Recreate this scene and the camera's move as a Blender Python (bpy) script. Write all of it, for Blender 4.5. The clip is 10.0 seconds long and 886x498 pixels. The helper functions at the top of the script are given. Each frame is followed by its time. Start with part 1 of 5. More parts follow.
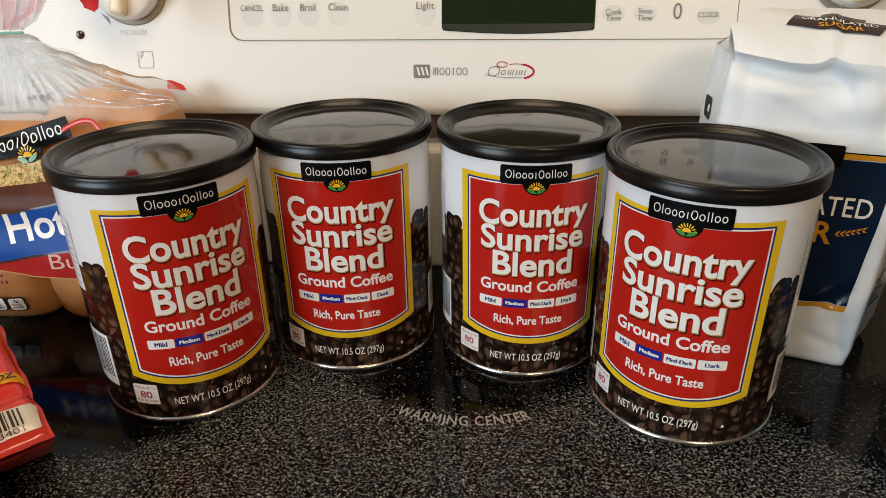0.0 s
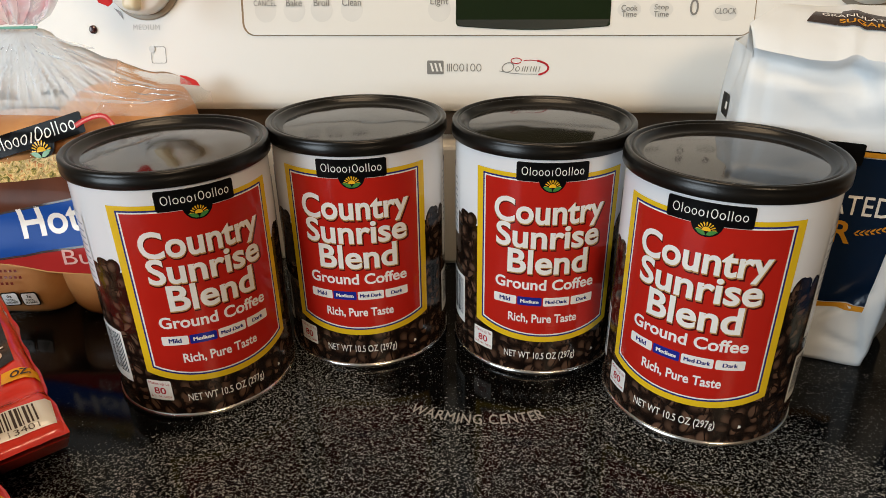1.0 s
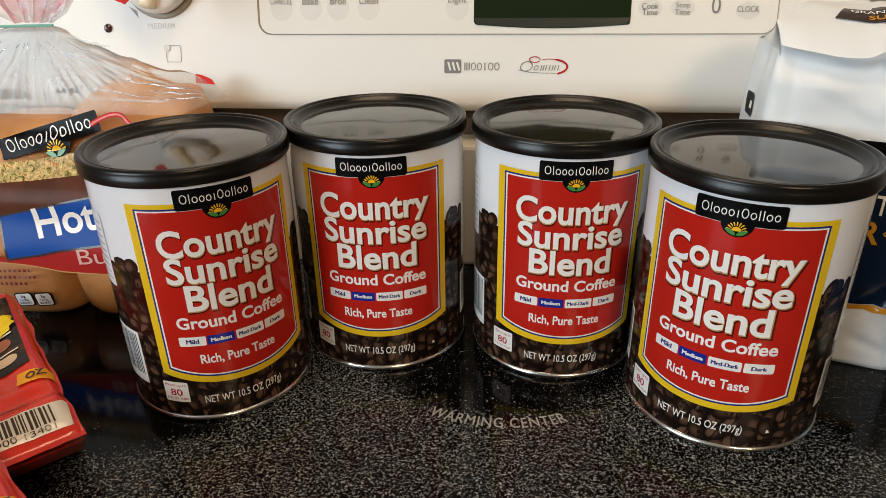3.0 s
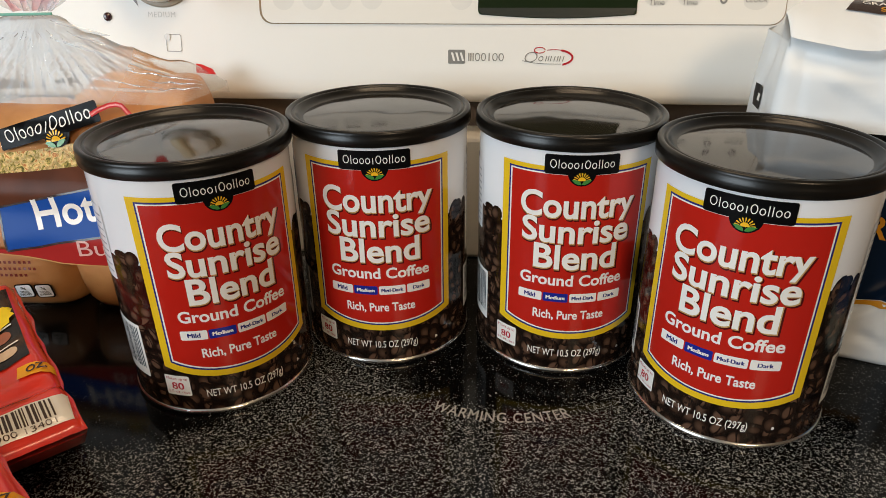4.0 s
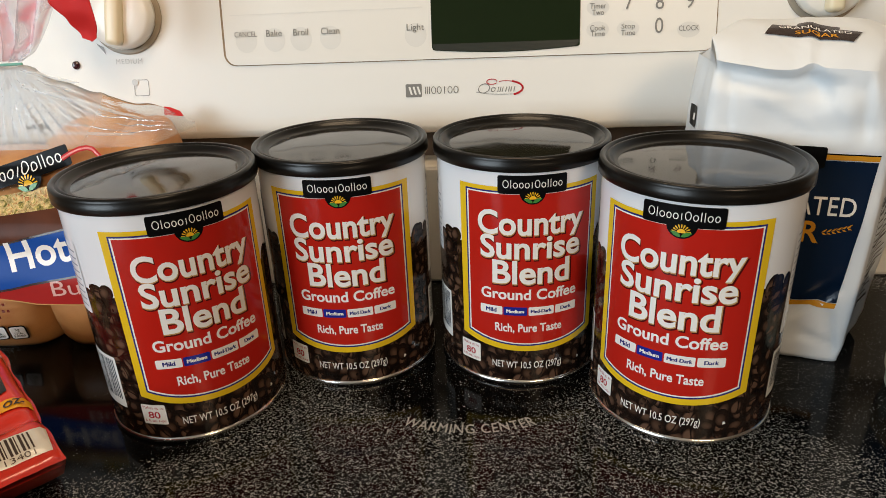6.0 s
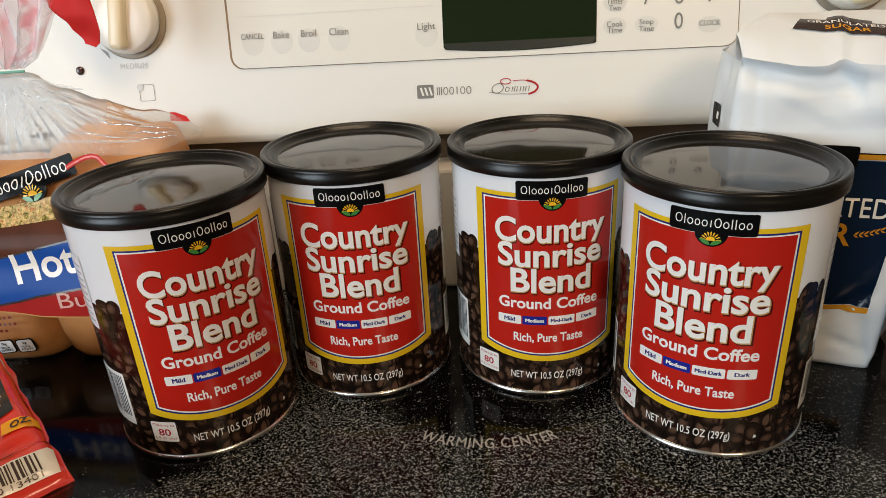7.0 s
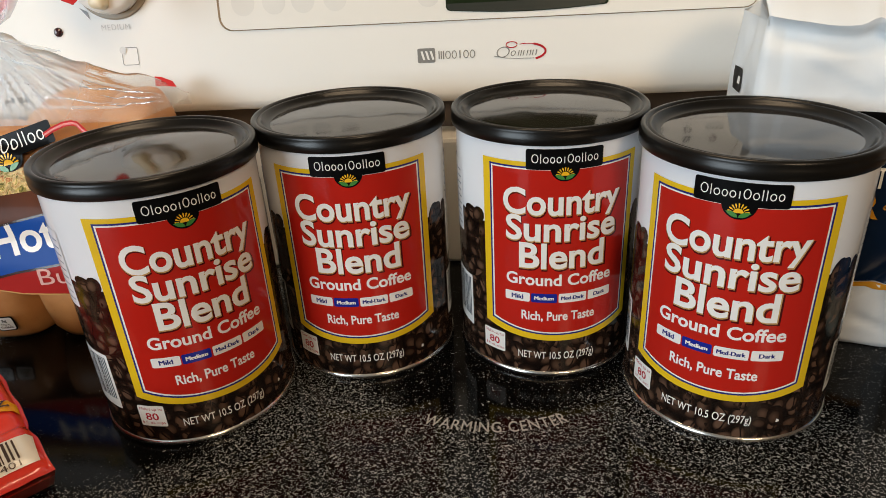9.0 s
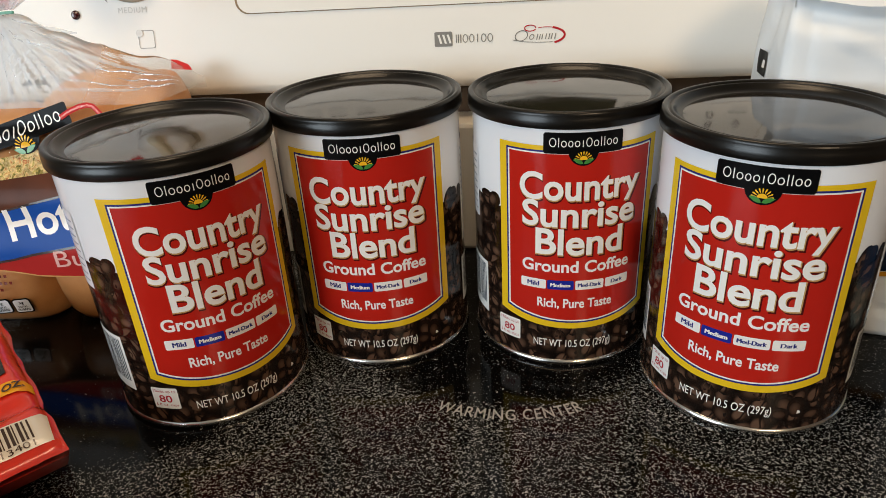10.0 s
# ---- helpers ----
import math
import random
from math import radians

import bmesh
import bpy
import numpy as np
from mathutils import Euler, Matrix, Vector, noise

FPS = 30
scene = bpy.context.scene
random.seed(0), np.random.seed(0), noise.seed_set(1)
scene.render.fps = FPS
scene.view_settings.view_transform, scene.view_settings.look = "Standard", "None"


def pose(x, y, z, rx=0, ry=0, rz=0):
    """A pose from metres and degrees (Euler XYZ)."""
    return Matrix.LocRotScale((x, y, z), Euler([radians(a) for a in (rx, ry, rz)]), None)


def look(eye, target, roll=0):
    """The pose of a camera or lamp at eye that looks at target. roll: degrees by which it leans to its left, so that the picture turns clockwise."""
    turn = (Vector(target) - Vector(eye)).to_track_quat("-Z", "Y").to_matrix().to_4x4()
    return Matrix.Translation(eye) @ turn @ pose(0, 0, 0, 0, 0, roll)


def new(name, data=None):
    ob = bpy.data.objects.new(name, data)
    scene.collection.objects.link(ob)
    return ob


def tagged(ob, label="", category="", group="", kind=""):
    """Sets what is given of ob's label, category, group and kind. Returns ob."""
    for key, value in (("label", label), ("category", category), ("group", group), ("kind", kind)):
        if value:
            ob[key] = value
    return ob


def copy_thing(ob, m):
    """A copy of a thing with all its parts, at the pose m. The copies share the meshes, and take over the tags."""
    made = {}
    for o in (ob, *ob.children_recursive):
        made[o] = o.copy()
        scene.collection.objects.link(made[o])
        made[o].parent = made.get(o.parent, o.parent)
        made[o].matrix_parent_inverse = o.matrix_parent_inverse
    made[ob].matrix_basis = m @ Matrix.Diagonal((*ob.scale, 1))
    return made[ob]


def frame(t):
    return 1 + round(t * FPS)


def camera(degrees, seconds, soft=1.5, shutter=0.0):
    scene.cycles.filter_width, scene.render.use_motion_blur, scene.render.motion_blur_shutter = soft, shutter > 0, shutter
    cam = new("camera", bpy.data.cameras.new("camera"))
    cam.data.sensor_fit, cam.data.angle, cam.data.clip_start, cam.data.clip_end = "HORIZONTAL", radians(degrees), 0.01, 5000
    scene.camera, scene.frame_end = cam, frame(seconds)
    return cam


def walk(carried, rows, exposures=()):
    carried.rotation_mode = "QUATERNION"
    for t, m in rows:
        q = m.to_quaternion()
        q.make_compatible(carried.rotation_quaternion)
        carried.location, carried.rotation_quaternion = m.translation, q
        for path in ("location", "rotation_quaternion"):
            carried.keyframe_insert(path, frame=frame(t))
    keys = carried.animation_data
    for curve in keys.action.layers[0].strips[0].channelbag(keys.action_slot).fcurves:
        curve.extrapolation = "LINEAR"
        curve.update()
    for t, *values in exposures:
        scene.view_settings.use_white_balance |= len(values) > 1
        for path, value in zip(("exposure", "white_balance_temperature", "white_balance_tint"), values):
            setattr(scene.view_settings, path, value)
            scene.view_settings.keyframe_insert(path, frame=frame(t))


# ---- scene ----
# camera and its way: seconds, place, then turn, tilt and roll in degrees
cam = camera(66.25, 10.0, soft=0.45)
ROWS = [
    (0, 0.0102, 0.004, 0.2448, 4.41, -25.97, 0.85),
    (0.5, 0.0082, 0.0048, 0.2453, 4.75, -25.92, 0.86),
    (1, 0.005, 0.0058, 0.2445, 4.96, -26.28, 0.78),
    (1.5, 0.0026, 0.0056, 0.2449, 5.43, -26.15, 0.9),
    (2, 0.0009, 0.0071, 0.2455, 5.5, -26.36, 1.08),
    (2.5, -0.0035, 0.0097, 0.2432, 5.34, -26.41, 0.88),
    (2.7, -0.0035, 0.0098, 0.2413, 5.37, -26.05, 0.97),
    (3.8, -0.0044, 0.0084, 0.2409, 5.65, -26.07, 0.3),
    (4, -0.0056, 0.0137, 0.2416, 5.55, -26.96, 0.67),
    (4.5, -0.0087, 0.0244, 0.2366, 5.56, -27.57, 0.55),
    (4.7, -0.0105, 0.0163, 0.2376, 4.93, -27.34, -0.7),
    (5, 0.0022, 0.0033, 0.2436, 4.56, -26.13, -0.5),
    (5.2, 0.0030, -0.0080, 0.2450, 2.96, -25.14, 0.99),
    (5.5, 0.0057, -0.0093, 0.2415, 2.05, -24.46, 2.93),
    (5.7, 0.004, -0.0087, 0.2427, 2.4, -24.18, 2.14),
    (6.8, 0.0018, 0.0036, 0.2407, 2.95, -23.88, 2.79),
    (7, -0.0018, 0.0078, 0.2442, 2.86, -24.46, 3.12),
    (7.2, -0.0028, 0.0144, 0.2440, 3.04, -24.70, 3.40),
    (7.5, -0.0051, 0.0247, 0.2388, 1.4, -25.93, 3.06),
    (8, -0.0011, 0.0246, 0.238, 0.94, -26.55, 3.31),
    (8.5, -0.0028, 0.0272, 0.2369, 1.41, -26.72, 3.26),
    (9, -0.0083, 0.0277, 0.2345, 2.45, -26.62, 2.89),
    (9.5, -0.0079, 0.0279, 0.2324, 3.35, -26.83, 2.78),
    (10, -0.0082, 0.0302, 0.2299, 3.9, -27.31, 3.02),
]
walk(cam, [(t, pose(x, y, z, 90 + tilt, roll, turn)) for t, x, y, z, turn, tilt, roll in ROWS])

# ---- light ----
world = bpy.data.worlds.new("world")
scene.world = world
world.use_nodes = True
world.node_tree.nodes["Background"].inputs[0].default_value = (0.75, 0.85, 1.0, 1)
world.node_tree.nodes["Background"].inputs[1].default_value = 0.15


def area(name, m, sx, sy, power, colour):
    d = bpy.data.lights.new(name, "AREA")
    d.shape, d.size, d.size_y, d.energy, d.color = "RECTANGLE", sx, sy, power, colour
    ob = new(name, d)
    ob.matrix_world = m
    return ob


area("window_light", look((-1.95, -1.70, 0.72), (0.0, 0.3, 0.1)), 1.5, 1.2, 61, (0.79, 0.91, 1.0))
area("ceiling_light", look((0.80, -1.60, 1.35), (0.0, 0.4, 0.1)), 0.50, 0.50, 20, (1.0, 0.74, 0.48))
# unseen warm lamp, added overhead to brighten the riser and guard foot
area("overhead_fill", look((-0.06, 0.27, 0.72), (-0.06, 0.30, 0.0)), 0.34, 0.14, 1.8, (1.0, 0.74, 0.48))
scene.view_settings.exposure = -0.04


# ---- materials ----
def shader(name):
    m = bpy.data.materials.new(name)
    m.use_nodes = True
    return m, m.node_tree.nodes, m.node_tree.links, m.node_tree.nodes["Principled BSDF"]


def plain(name, colour, rough=0.5, metal=0.0, spec=0.5, vary=0.06, scale=40.0, bump=0.0, bump_scale=300.0, coat=0.0):
    """Paint, plastic or metal with soft unevenness at two scales."""
    m, n, l, b = shader(name)
    b.inputs["Roughness"].default_value = rough
    b.inputs["Metallic"].default_value = metal
    b.inputs["Specular IOR Level"].default_value = spec
    b.inputs["Coat Weight"].default_value = coat
    co = n.new("ShaderNodeTexCoord")
    t = n.new("ShaderNodeTexNoise")
    t.inputs["Scale"].default_value, t.inputs["Detail"].default_value = scale, 6
    l.new(co.outputs["Object"], t.inputs["Vector"])
    mix = n.new("ShaderNodeMix")
    mix.data_type = "RGBA"
    mix.inputs[6].default_value = (*[c * (1 - vary) for c in colour], 1)
    mix.inputs[7].default_value = (*[min(1, c * (1 + vary)) for c in colour], 1)
    l.new(t.outputs[0], mix.inputs[0])
    l.new(mix.outputs[2], b.inputs["Base Color"])
    if bump:
        t2 = n.new("ShaderNodeTexNoise")
        t2.inputs["Scale"].default_value, t2.inputs["Detail"].default_value = bump_scale, 3
        l.new(co.outputs["Object"], t2.inputs["Vector"])
        bp = n.new("ShaderNodeBump")
        bp.inputs["Strength"].default_value, bp.inputs["Distance"].default_value = bump, 0.001
        l.new(t2.outputs[0], bp.inputs["Height"])
        l.new(bp.outputs[0], b.inputs["Normal"])
    return m


def ink(name, colour):
    return plain(name, colour, 0.17, spec=0.36, vary=0.03, scale=200)


def speckled_glass():
    m, n, l, b = shader("speckled_black_glass")
    co = n.new("ShaderNodeTexCoord")
    fleck = n.new("ShaderNodeTexNoise")
    fleck.inputs["Scale"].default_value, fleck.inputs["Detail"].default_value = 900, 1.2
    fleck.inputs["Distortion"].default_value = 1.2
    l.new(co.outputs["Object"], fleck.inputs["Vector"])
    ramp = n.new("ShaderNodeValToRGB")
    ramp.color_ramp.elements[0].position, ramp.color_ramp.elements[1].position = 0.562, 0.634
    ramp.color_ramp.elements[0].color = (0.002, 0.002, 0.0021, 1)
    ramp.color_ramp.elements[1].color = (0.33, 0.34, 0.34, 1)
    big = n.new("ShaderNodeTexNoise")
    big.inputs["Scale"].default_value = 9
    l.new(co.outputs["Object"], big.inputs["Vector"])
    shift = n.new("ShaderNodeMath")
    shift.operation = "MULTIPLY_ADD"
    shift.inputs[1].default_value, shift.inputs[2].default_value = 0.05, -0.025
    l.new(big.outputs[0], shift.inputs[0])
    add = n.new("ShaderNodeMath")
    l.new(fleck.outputs[0], add.inputs[0])
    l.new(shift.outputs[0], add.inputs[1])
    last = add.outputs[0]
    # flecks thin out round three centres: rear left, rear right and the warming zone
    for x, y, r, less_ in ((-0.222, 0.352, 0.104, -0.16), (0.252, 0.360, 0.108, -0.10), (-0.005, 0.3875, 0.094, -0.11)):
        dist = n.new("ShaderNodeVectorMath")
        dist.operation = "DISTANCE"
        dist.inputs[1].default_value = (x, y, 0)
        l.new(co.outputs["Object"], dist.inputs[0])
        zone = n.new("ShaderNodeMapRange")
        zone.interpolation_type = "SMOOTHSTEP"
        zone.inputs[1].default_value, zone.inputs[2].default_value = r - 0.018, r + 0.006
        zone.inputs[3].default_value, zone.inputs[4].default_value = less_, 0.0
        l.new(dist.outputs["Value"], zone.inputs[0])
        less = n.new("ShaderNodeMath")
        l.new(last, less.inputs[0])
        l.new(zone.outputs[0], less.inputs[1])
        last = less.outputs[0]
    l.new(last, ramp.inputs[0])
    l.new(ramp.outputs[0], b.inputs["Base Color"])
    smear = n.new("ShaderNodeMapRange")
    smear.inputs[3].default_value, smear.inputs[4].default_value = 0.05, 0.16
    l.new(big.outputs[0], smear.inputs[0])
    l.new(smear.outputs[0], b.inputs["Roughness"])
    b.inputs["Specular IOR Level"].default_value = 0.14
    return m


def stained_shaded_enamel():
    """White enamel, patchy stain and painted shade mixed towards the foot of the guard."""
    m, n, l, b = shader("white_enamel")
    co = n.new("ShaderNodeTexCoord")
    sep = n.new("ShaderNodeSeparateXYZ")
    l.new(co.outputs["Object"], sep.inputs[0])
    t = n.new("ShaderNodeTexNoise")
    t.inputs["Scale"].default_value, t.inputs["Detail"].default_value = 14, 6
    l.new(co.outputs["Object"], t.inputs["Vector"])
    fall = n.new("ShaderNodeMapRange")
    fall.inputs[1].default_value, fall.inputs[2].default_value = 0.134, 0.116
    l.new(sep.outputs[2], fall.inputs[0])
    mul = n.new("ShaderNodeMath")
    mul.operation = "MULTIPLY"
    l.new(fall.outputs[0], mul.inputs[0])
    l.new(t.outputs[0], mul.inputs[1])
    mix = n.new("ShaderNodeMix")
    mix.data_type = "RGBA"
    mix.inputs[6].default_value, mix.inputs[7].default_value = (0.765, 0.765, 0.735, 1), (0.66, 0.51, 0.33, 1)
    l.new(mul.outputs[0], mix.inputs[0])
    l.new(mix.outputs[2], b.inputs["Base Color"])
    b.inputs["Roughness"].default_value = 0.42
    return m


M_WHITE_ENAMEL = stained_shaded_enamel()
M_RISER = plain("white_riser_enamel", (0.80, 0.76, 0.68), 0.3, vary=0.05, scale=9)
M_PANEL = plain("cream_control_panel", (0.765, 0.755, 0.71), 0.3, vary=0.03, scale=12)
M_DARK_GAP = plain("dark_vent", (0.09, 0.062, 0.042), 0.7)
M_DISPLAY = plain("display_glass", (0.011, 0.019, 0.007), 0.08, spec=0.35)
M_GREY_INK = ink("grey_lettering", (0.22, 0.22, 0.21))
M_PAD = plain("grey_button_pad", (0.69, 0.685, 0.65), 0.5)
M_RED_INK = ink("red_lettering", (0.42, 0.02, 0.03))
M_SEAM = plain("grimy_seam", (0.26, 0.18, 0.10), 0.7, vary=0.6, scale=120)
M_BAND = plain("display_band", (0.030, 0.034, 0.028), 0.25)
M_PAD_DARK = ink("mid_grey_lettering", (0.54, 0.54, 0.52))
M_SHADOW_RING = plain("tan_knob_shade", (0.34, 0.29, 0.22), 0.4)
M_LENS = plain("indicator_lens", (0.035, 0.006, 0.008), 0.12)
M_KNOB = plain("cream_knob_plastic", (0.82, 0.80, 0.74), 0.3)
M_GRIP = plain("yellowed_knob_plastic", (0.76, 0.68, 0.48), 0.32)
M_GLASS = speckled_glass()
M_SILKSCREEN = ink("white_silkscreen", (0.34, 0.34, 0.325))
M_STEEL = plain("tinned_steel", (0.72, 0.70, 0.67), 0.22, 1.0, vary=0.1, scale=90)
M_LID = plain("black_lid_plastic", (0.0050, 0.0042, 0.0033), 0.28, spec=0.30, vary=0.2, scale=60)


def smoky_plastic():
    """Dark glossy lid centre with faint smears and specks of dust."""
    m, n, l, b = shader("smoky_lid_plastic")
    co = n.new("ShaderNodeTexCoord")
    spot = n.new("ShaderNodeTexVoronoi")
    spot.inputs["Scale"].default_value = 95
    smear = n.new("ShaderNodeTexNoise")
    smear.inputs["Scale"].default_value, smear.inputs["Detail"].default_value = 45, 6
    info = n.new("ShaderNodeObjectInfo")
    shift = n.new("ShaderNodeVectorMath")
    l.new(co.outputs["Object"], shift.inputs[0])
    l.new(info.outputs["Random"], shift.inputs[1])
    for t in (spot, smear):
        l.new(shift.outputs[0], t.inputs["Vector"])
    near = n.new("ShaderNodeMath")
    near.operation = "LESS_THAN"
    near.inputs[1].default_value = 0.035
    l.new(spot.outputs["Distance"], near.inputs[0])
    mix = n.new("ShaderNodeMix")
    mix.data_type = "RGBA"
    mix.inputs[6].default_value, mix.inputs[7].default_value = (0.016, 0.013, 0.010, 1), (0.40, 0.40, 0.38, 1)
    l.new(near.outputs[0], mix.inputs[0])
    l.new(mix.outputs[2], b.inputs["Base Color"])
    gloss = n.new("ShaderNodeMapRange")
    gloss.inputs[3].default_value, gloss.inputs[4].default_value = 0.03, 0.12
    l.new(smear.outputs[0], gloss.inputs[0])
    l.new(gloss.outputs[0], b.inputs["Roughness"])
    b.inputs["Specular IOR Level"].default_value = 0.88
    wave, dent = n.new("ShaderNodeTexNoise"), n.new("ShaderNodeBump")
    wave.inputs["Scale"].default_value, wave.inputs["Detail"].default_value = 34, 1
    dent.inputs["Strength"].default_value, dent.inputs["Distance"].default_value = 1.0, 0.00045
    l.new(shift.outputs[0], wave.inputs["Vector"])
    l.new(wave.outputs[0], dent.inputs["Height"])
    l.new(dent.outputs[0], b.inputs["Normal"])
    return m


M_MEMBRANE = smoky_plastic()
M_LABEL_WHITE = plain("white_label_print", (0.80, 0.81, 0.83), 0.14, vary=0.02)
M_YELLOW = ink("yellow_print", (0.76, 0.50, 0.016))
M_NAVY = ink("navy_print", (0.02, 0.025, 0.16))
M_WHITE_INK = ink("white_print", (0.82, 0.80, 0.76))
M_RED = ink("red_print", (0.46, 0.016, 0.009))
M_MAROON = ink("maroon_print_shadow", (0.075, 0.006, 0.005))
M_CREAM = ink("cream_print_edge", (0.52, 0.30, 0.11))
M_BLACK_INK = plain("black_print", (0.0035, 0.0036, 0.0038), 0.3, spec=0.08)
M_BLUE = ink("blue_print", (0.013, 0.022, 0.25))
M_SUN = ink("sun_yellow_print", (0.85, 0.48, 0.02))
M_LEAF = ink("leaf_green_print", (0.06, 0.24, 0.05))
M_SMALL_PRINT = ink("pale_small_print", (0.34, 0.37, 0.42))
M_BARCODE = ink("barcode_blue_grey", (0.06, 0.08, 0.10))


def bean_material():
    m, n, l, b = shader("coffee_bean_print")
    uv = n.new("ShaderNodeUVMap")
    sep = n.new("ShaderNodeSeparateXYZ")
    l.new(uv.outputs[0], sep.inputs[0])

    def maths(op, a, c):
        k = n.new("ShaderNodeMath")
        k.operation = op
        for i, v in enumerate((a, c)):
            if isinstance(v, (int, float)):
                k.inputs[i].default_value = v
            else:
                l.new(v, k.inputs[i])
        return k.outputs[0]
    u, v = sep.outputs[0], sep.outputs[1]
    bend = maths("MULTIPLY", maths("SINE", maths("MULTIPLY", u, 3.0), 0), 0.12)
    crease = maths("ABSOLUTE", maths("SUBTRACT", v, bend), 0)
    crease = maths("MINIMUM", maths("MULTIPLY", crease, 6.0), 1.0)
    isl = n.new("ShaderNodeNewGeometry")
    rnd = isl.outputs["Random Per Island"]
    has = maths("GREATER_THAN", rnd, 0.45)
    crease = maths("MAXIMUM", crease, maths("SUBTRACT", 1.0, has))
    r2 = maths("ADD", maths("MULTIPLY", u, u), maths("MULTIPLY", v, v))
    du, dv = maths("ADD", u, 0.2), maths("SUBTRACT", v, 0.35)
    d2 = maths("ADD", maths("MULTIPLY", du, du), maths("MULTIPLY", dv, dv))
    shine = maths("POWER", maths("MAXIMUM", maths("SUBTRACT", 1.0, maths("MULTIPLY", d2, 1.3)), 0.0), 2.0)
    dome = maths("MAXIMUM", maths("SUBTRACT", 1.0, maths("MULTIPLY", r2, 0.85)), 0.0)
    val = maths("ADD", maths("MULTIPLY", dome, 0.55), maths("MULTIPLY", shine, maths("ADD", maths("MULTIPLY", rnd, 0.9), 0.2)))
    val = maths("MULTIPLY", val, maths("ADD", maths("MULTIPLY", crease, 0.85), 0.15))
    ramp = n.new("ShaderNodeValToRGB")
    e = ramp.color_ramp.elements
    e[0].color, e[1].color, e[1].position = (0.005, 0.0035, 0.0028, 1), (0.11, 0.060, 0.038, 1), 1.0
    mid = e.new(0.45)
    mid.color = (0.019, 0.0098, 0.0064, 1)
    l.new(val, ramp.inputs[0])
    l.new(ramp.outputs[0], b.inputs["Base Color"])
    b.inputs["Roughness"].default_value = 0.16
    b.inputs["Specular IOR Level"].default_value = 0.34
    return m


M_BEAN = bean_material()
M_BEAN_DARK = ink("dark_bean_print", (0.006, 0.0035, 0.0026))


# ---- mesh helpers ----
def finish(name, bm, material, parent=None, label="", smooth=False):
    me = bpy.data.meshes.new(name)
    bm.to_mesh(me)
    bm.free()
    for p in me.polygons:
        p.use_smooth = smooth
    if material:
        me.materials.append(material)
    ob = new(name, me)
    if parent:
        ob.parent = parent
    if label:
        ob["label"] = label
    return ob


def part(name, bm, material, parent, label="", smooth=False):
    return finish(name, bm, material, parent, label, smooth)


def box(bm, x0, x1, y0, y1, z0, z1, bevel=0.0, seg=2):
    r = bmesh.ops.create_cube(bm, size=1.0)
    for v in r["verts"]:
        v.co = Vector((x0 + (v.co.x + 0.5) * (x1 - x0), y0 + (v.co.y + 0.5) * (y1 - y0), z0 + (v.co.z + 0.5) * (z1 - z0)))
    if bevel:
        ed = list({e for v in r["verts"] for e in v.link_edges})
        bmesh.ops.bevel(bm, geom=ed, offset=bevel, segments=seg, affect="EDGES", profile=0.5)
    return bm


def lathe(profile, segments=128):
    """Turn (radius, height) pairs round the z axis."""
    bm = bmesh.new()
    rings = []
    for r, z in profile:
        if r < 1e-6:
            rings.append([bm.verts.new((0, 0, z))])
        else:
            rings.append([bm.verts.new((r * math.cos(2 * math.pi * k / segments), r * math.sin(2 * math.pi * k / segments), z)) for k in range(segments)])
    for a, b in zip(rings, rings[1:]):
        for k in range(segments):
            j = (k + 1) % segments
            if len(a) == 1 and len(b) > 1:
                bm.faces.new((a[0], b[j], b[k]))
            elif len(b) == 1 and len(a) > 1:
                bm.faces.new((a[k], a[j], b[0]))
            elif len(a) > 1:
                bm.faces.new((a[k], a[j], b[j], b[k]))
    bmesh.ops.recalc_face_normals(bm, faces=bm.faces)
    return bm


def outline(points):
    bm = bmesh.new()
    bm.faces.new([bm.verts.new((x, y, 0)) for x, y in points])
    bmesh.ops.triangulate(bm, faces=bm.faces)
    return bm


def rounded(x0, x1, y0, y1, r, n=5):
    pts = []
    for cx, cy, a in ((x1 - r, y1 - r, 0), (x0 + r, y1 - r, 90), (x0 + r, y0 + r, 180), (x1 - r, y0 + r, 270)):
        for k in range(n + 1):
            t = radians(a + 90 * k / n)
            pts.append((cx + r * math.cos(t), cy + r * math.sin(t)))
    return pts


def text_mesh(words, x0, x1, y0, y1, bold=0.0, spacing=1.0, tail=None):
    """Lettering in the built-in font, flat, fitted to a box."""
    c = bpy.data.curves.new("lettering", "FONT")
    c.body, c.offset, c.space_character, c.resolution_u = words, bold, spacing, 4
    ob = new("lettering", c)
    dg = bpy.context.evaluated_depsgraph_get()
    me = bpy.data.meshes.new_from_object(ob.evaluated_get(dg))
    bm = bmesh.new()
    bm.from_mesh(me)
    bpy.data.objects.remove(ob)
    bpy.data.curves.remove(c)
    bpy.data.meshes.remove(me)
    bmesh.ops.triangulate(bm, faces=bm.faces)
    xs, ys = [v.co.x for v in bm.verts], [v.co.y for v in bm.verts]
    ax, bx, ay, by = min(xs), max(xs), min(ys), max(ys)
    if tail is not None:                # y0 is the baseline, descenders shortened by tail
        low = -bold
        for v in bm.verts:
            h = v.co.y - low
            v.co.y = low + (h if h > 0 else h * tail)
        ay = low
    for v in bm.verts:
        v.co = Vector((x0 + (v.co.x - ax) / (bx - ax) * (x1 - x0), y0 + (v.co.y - ay) / (by - ay) * (y1 - y0), 0))
    return bm


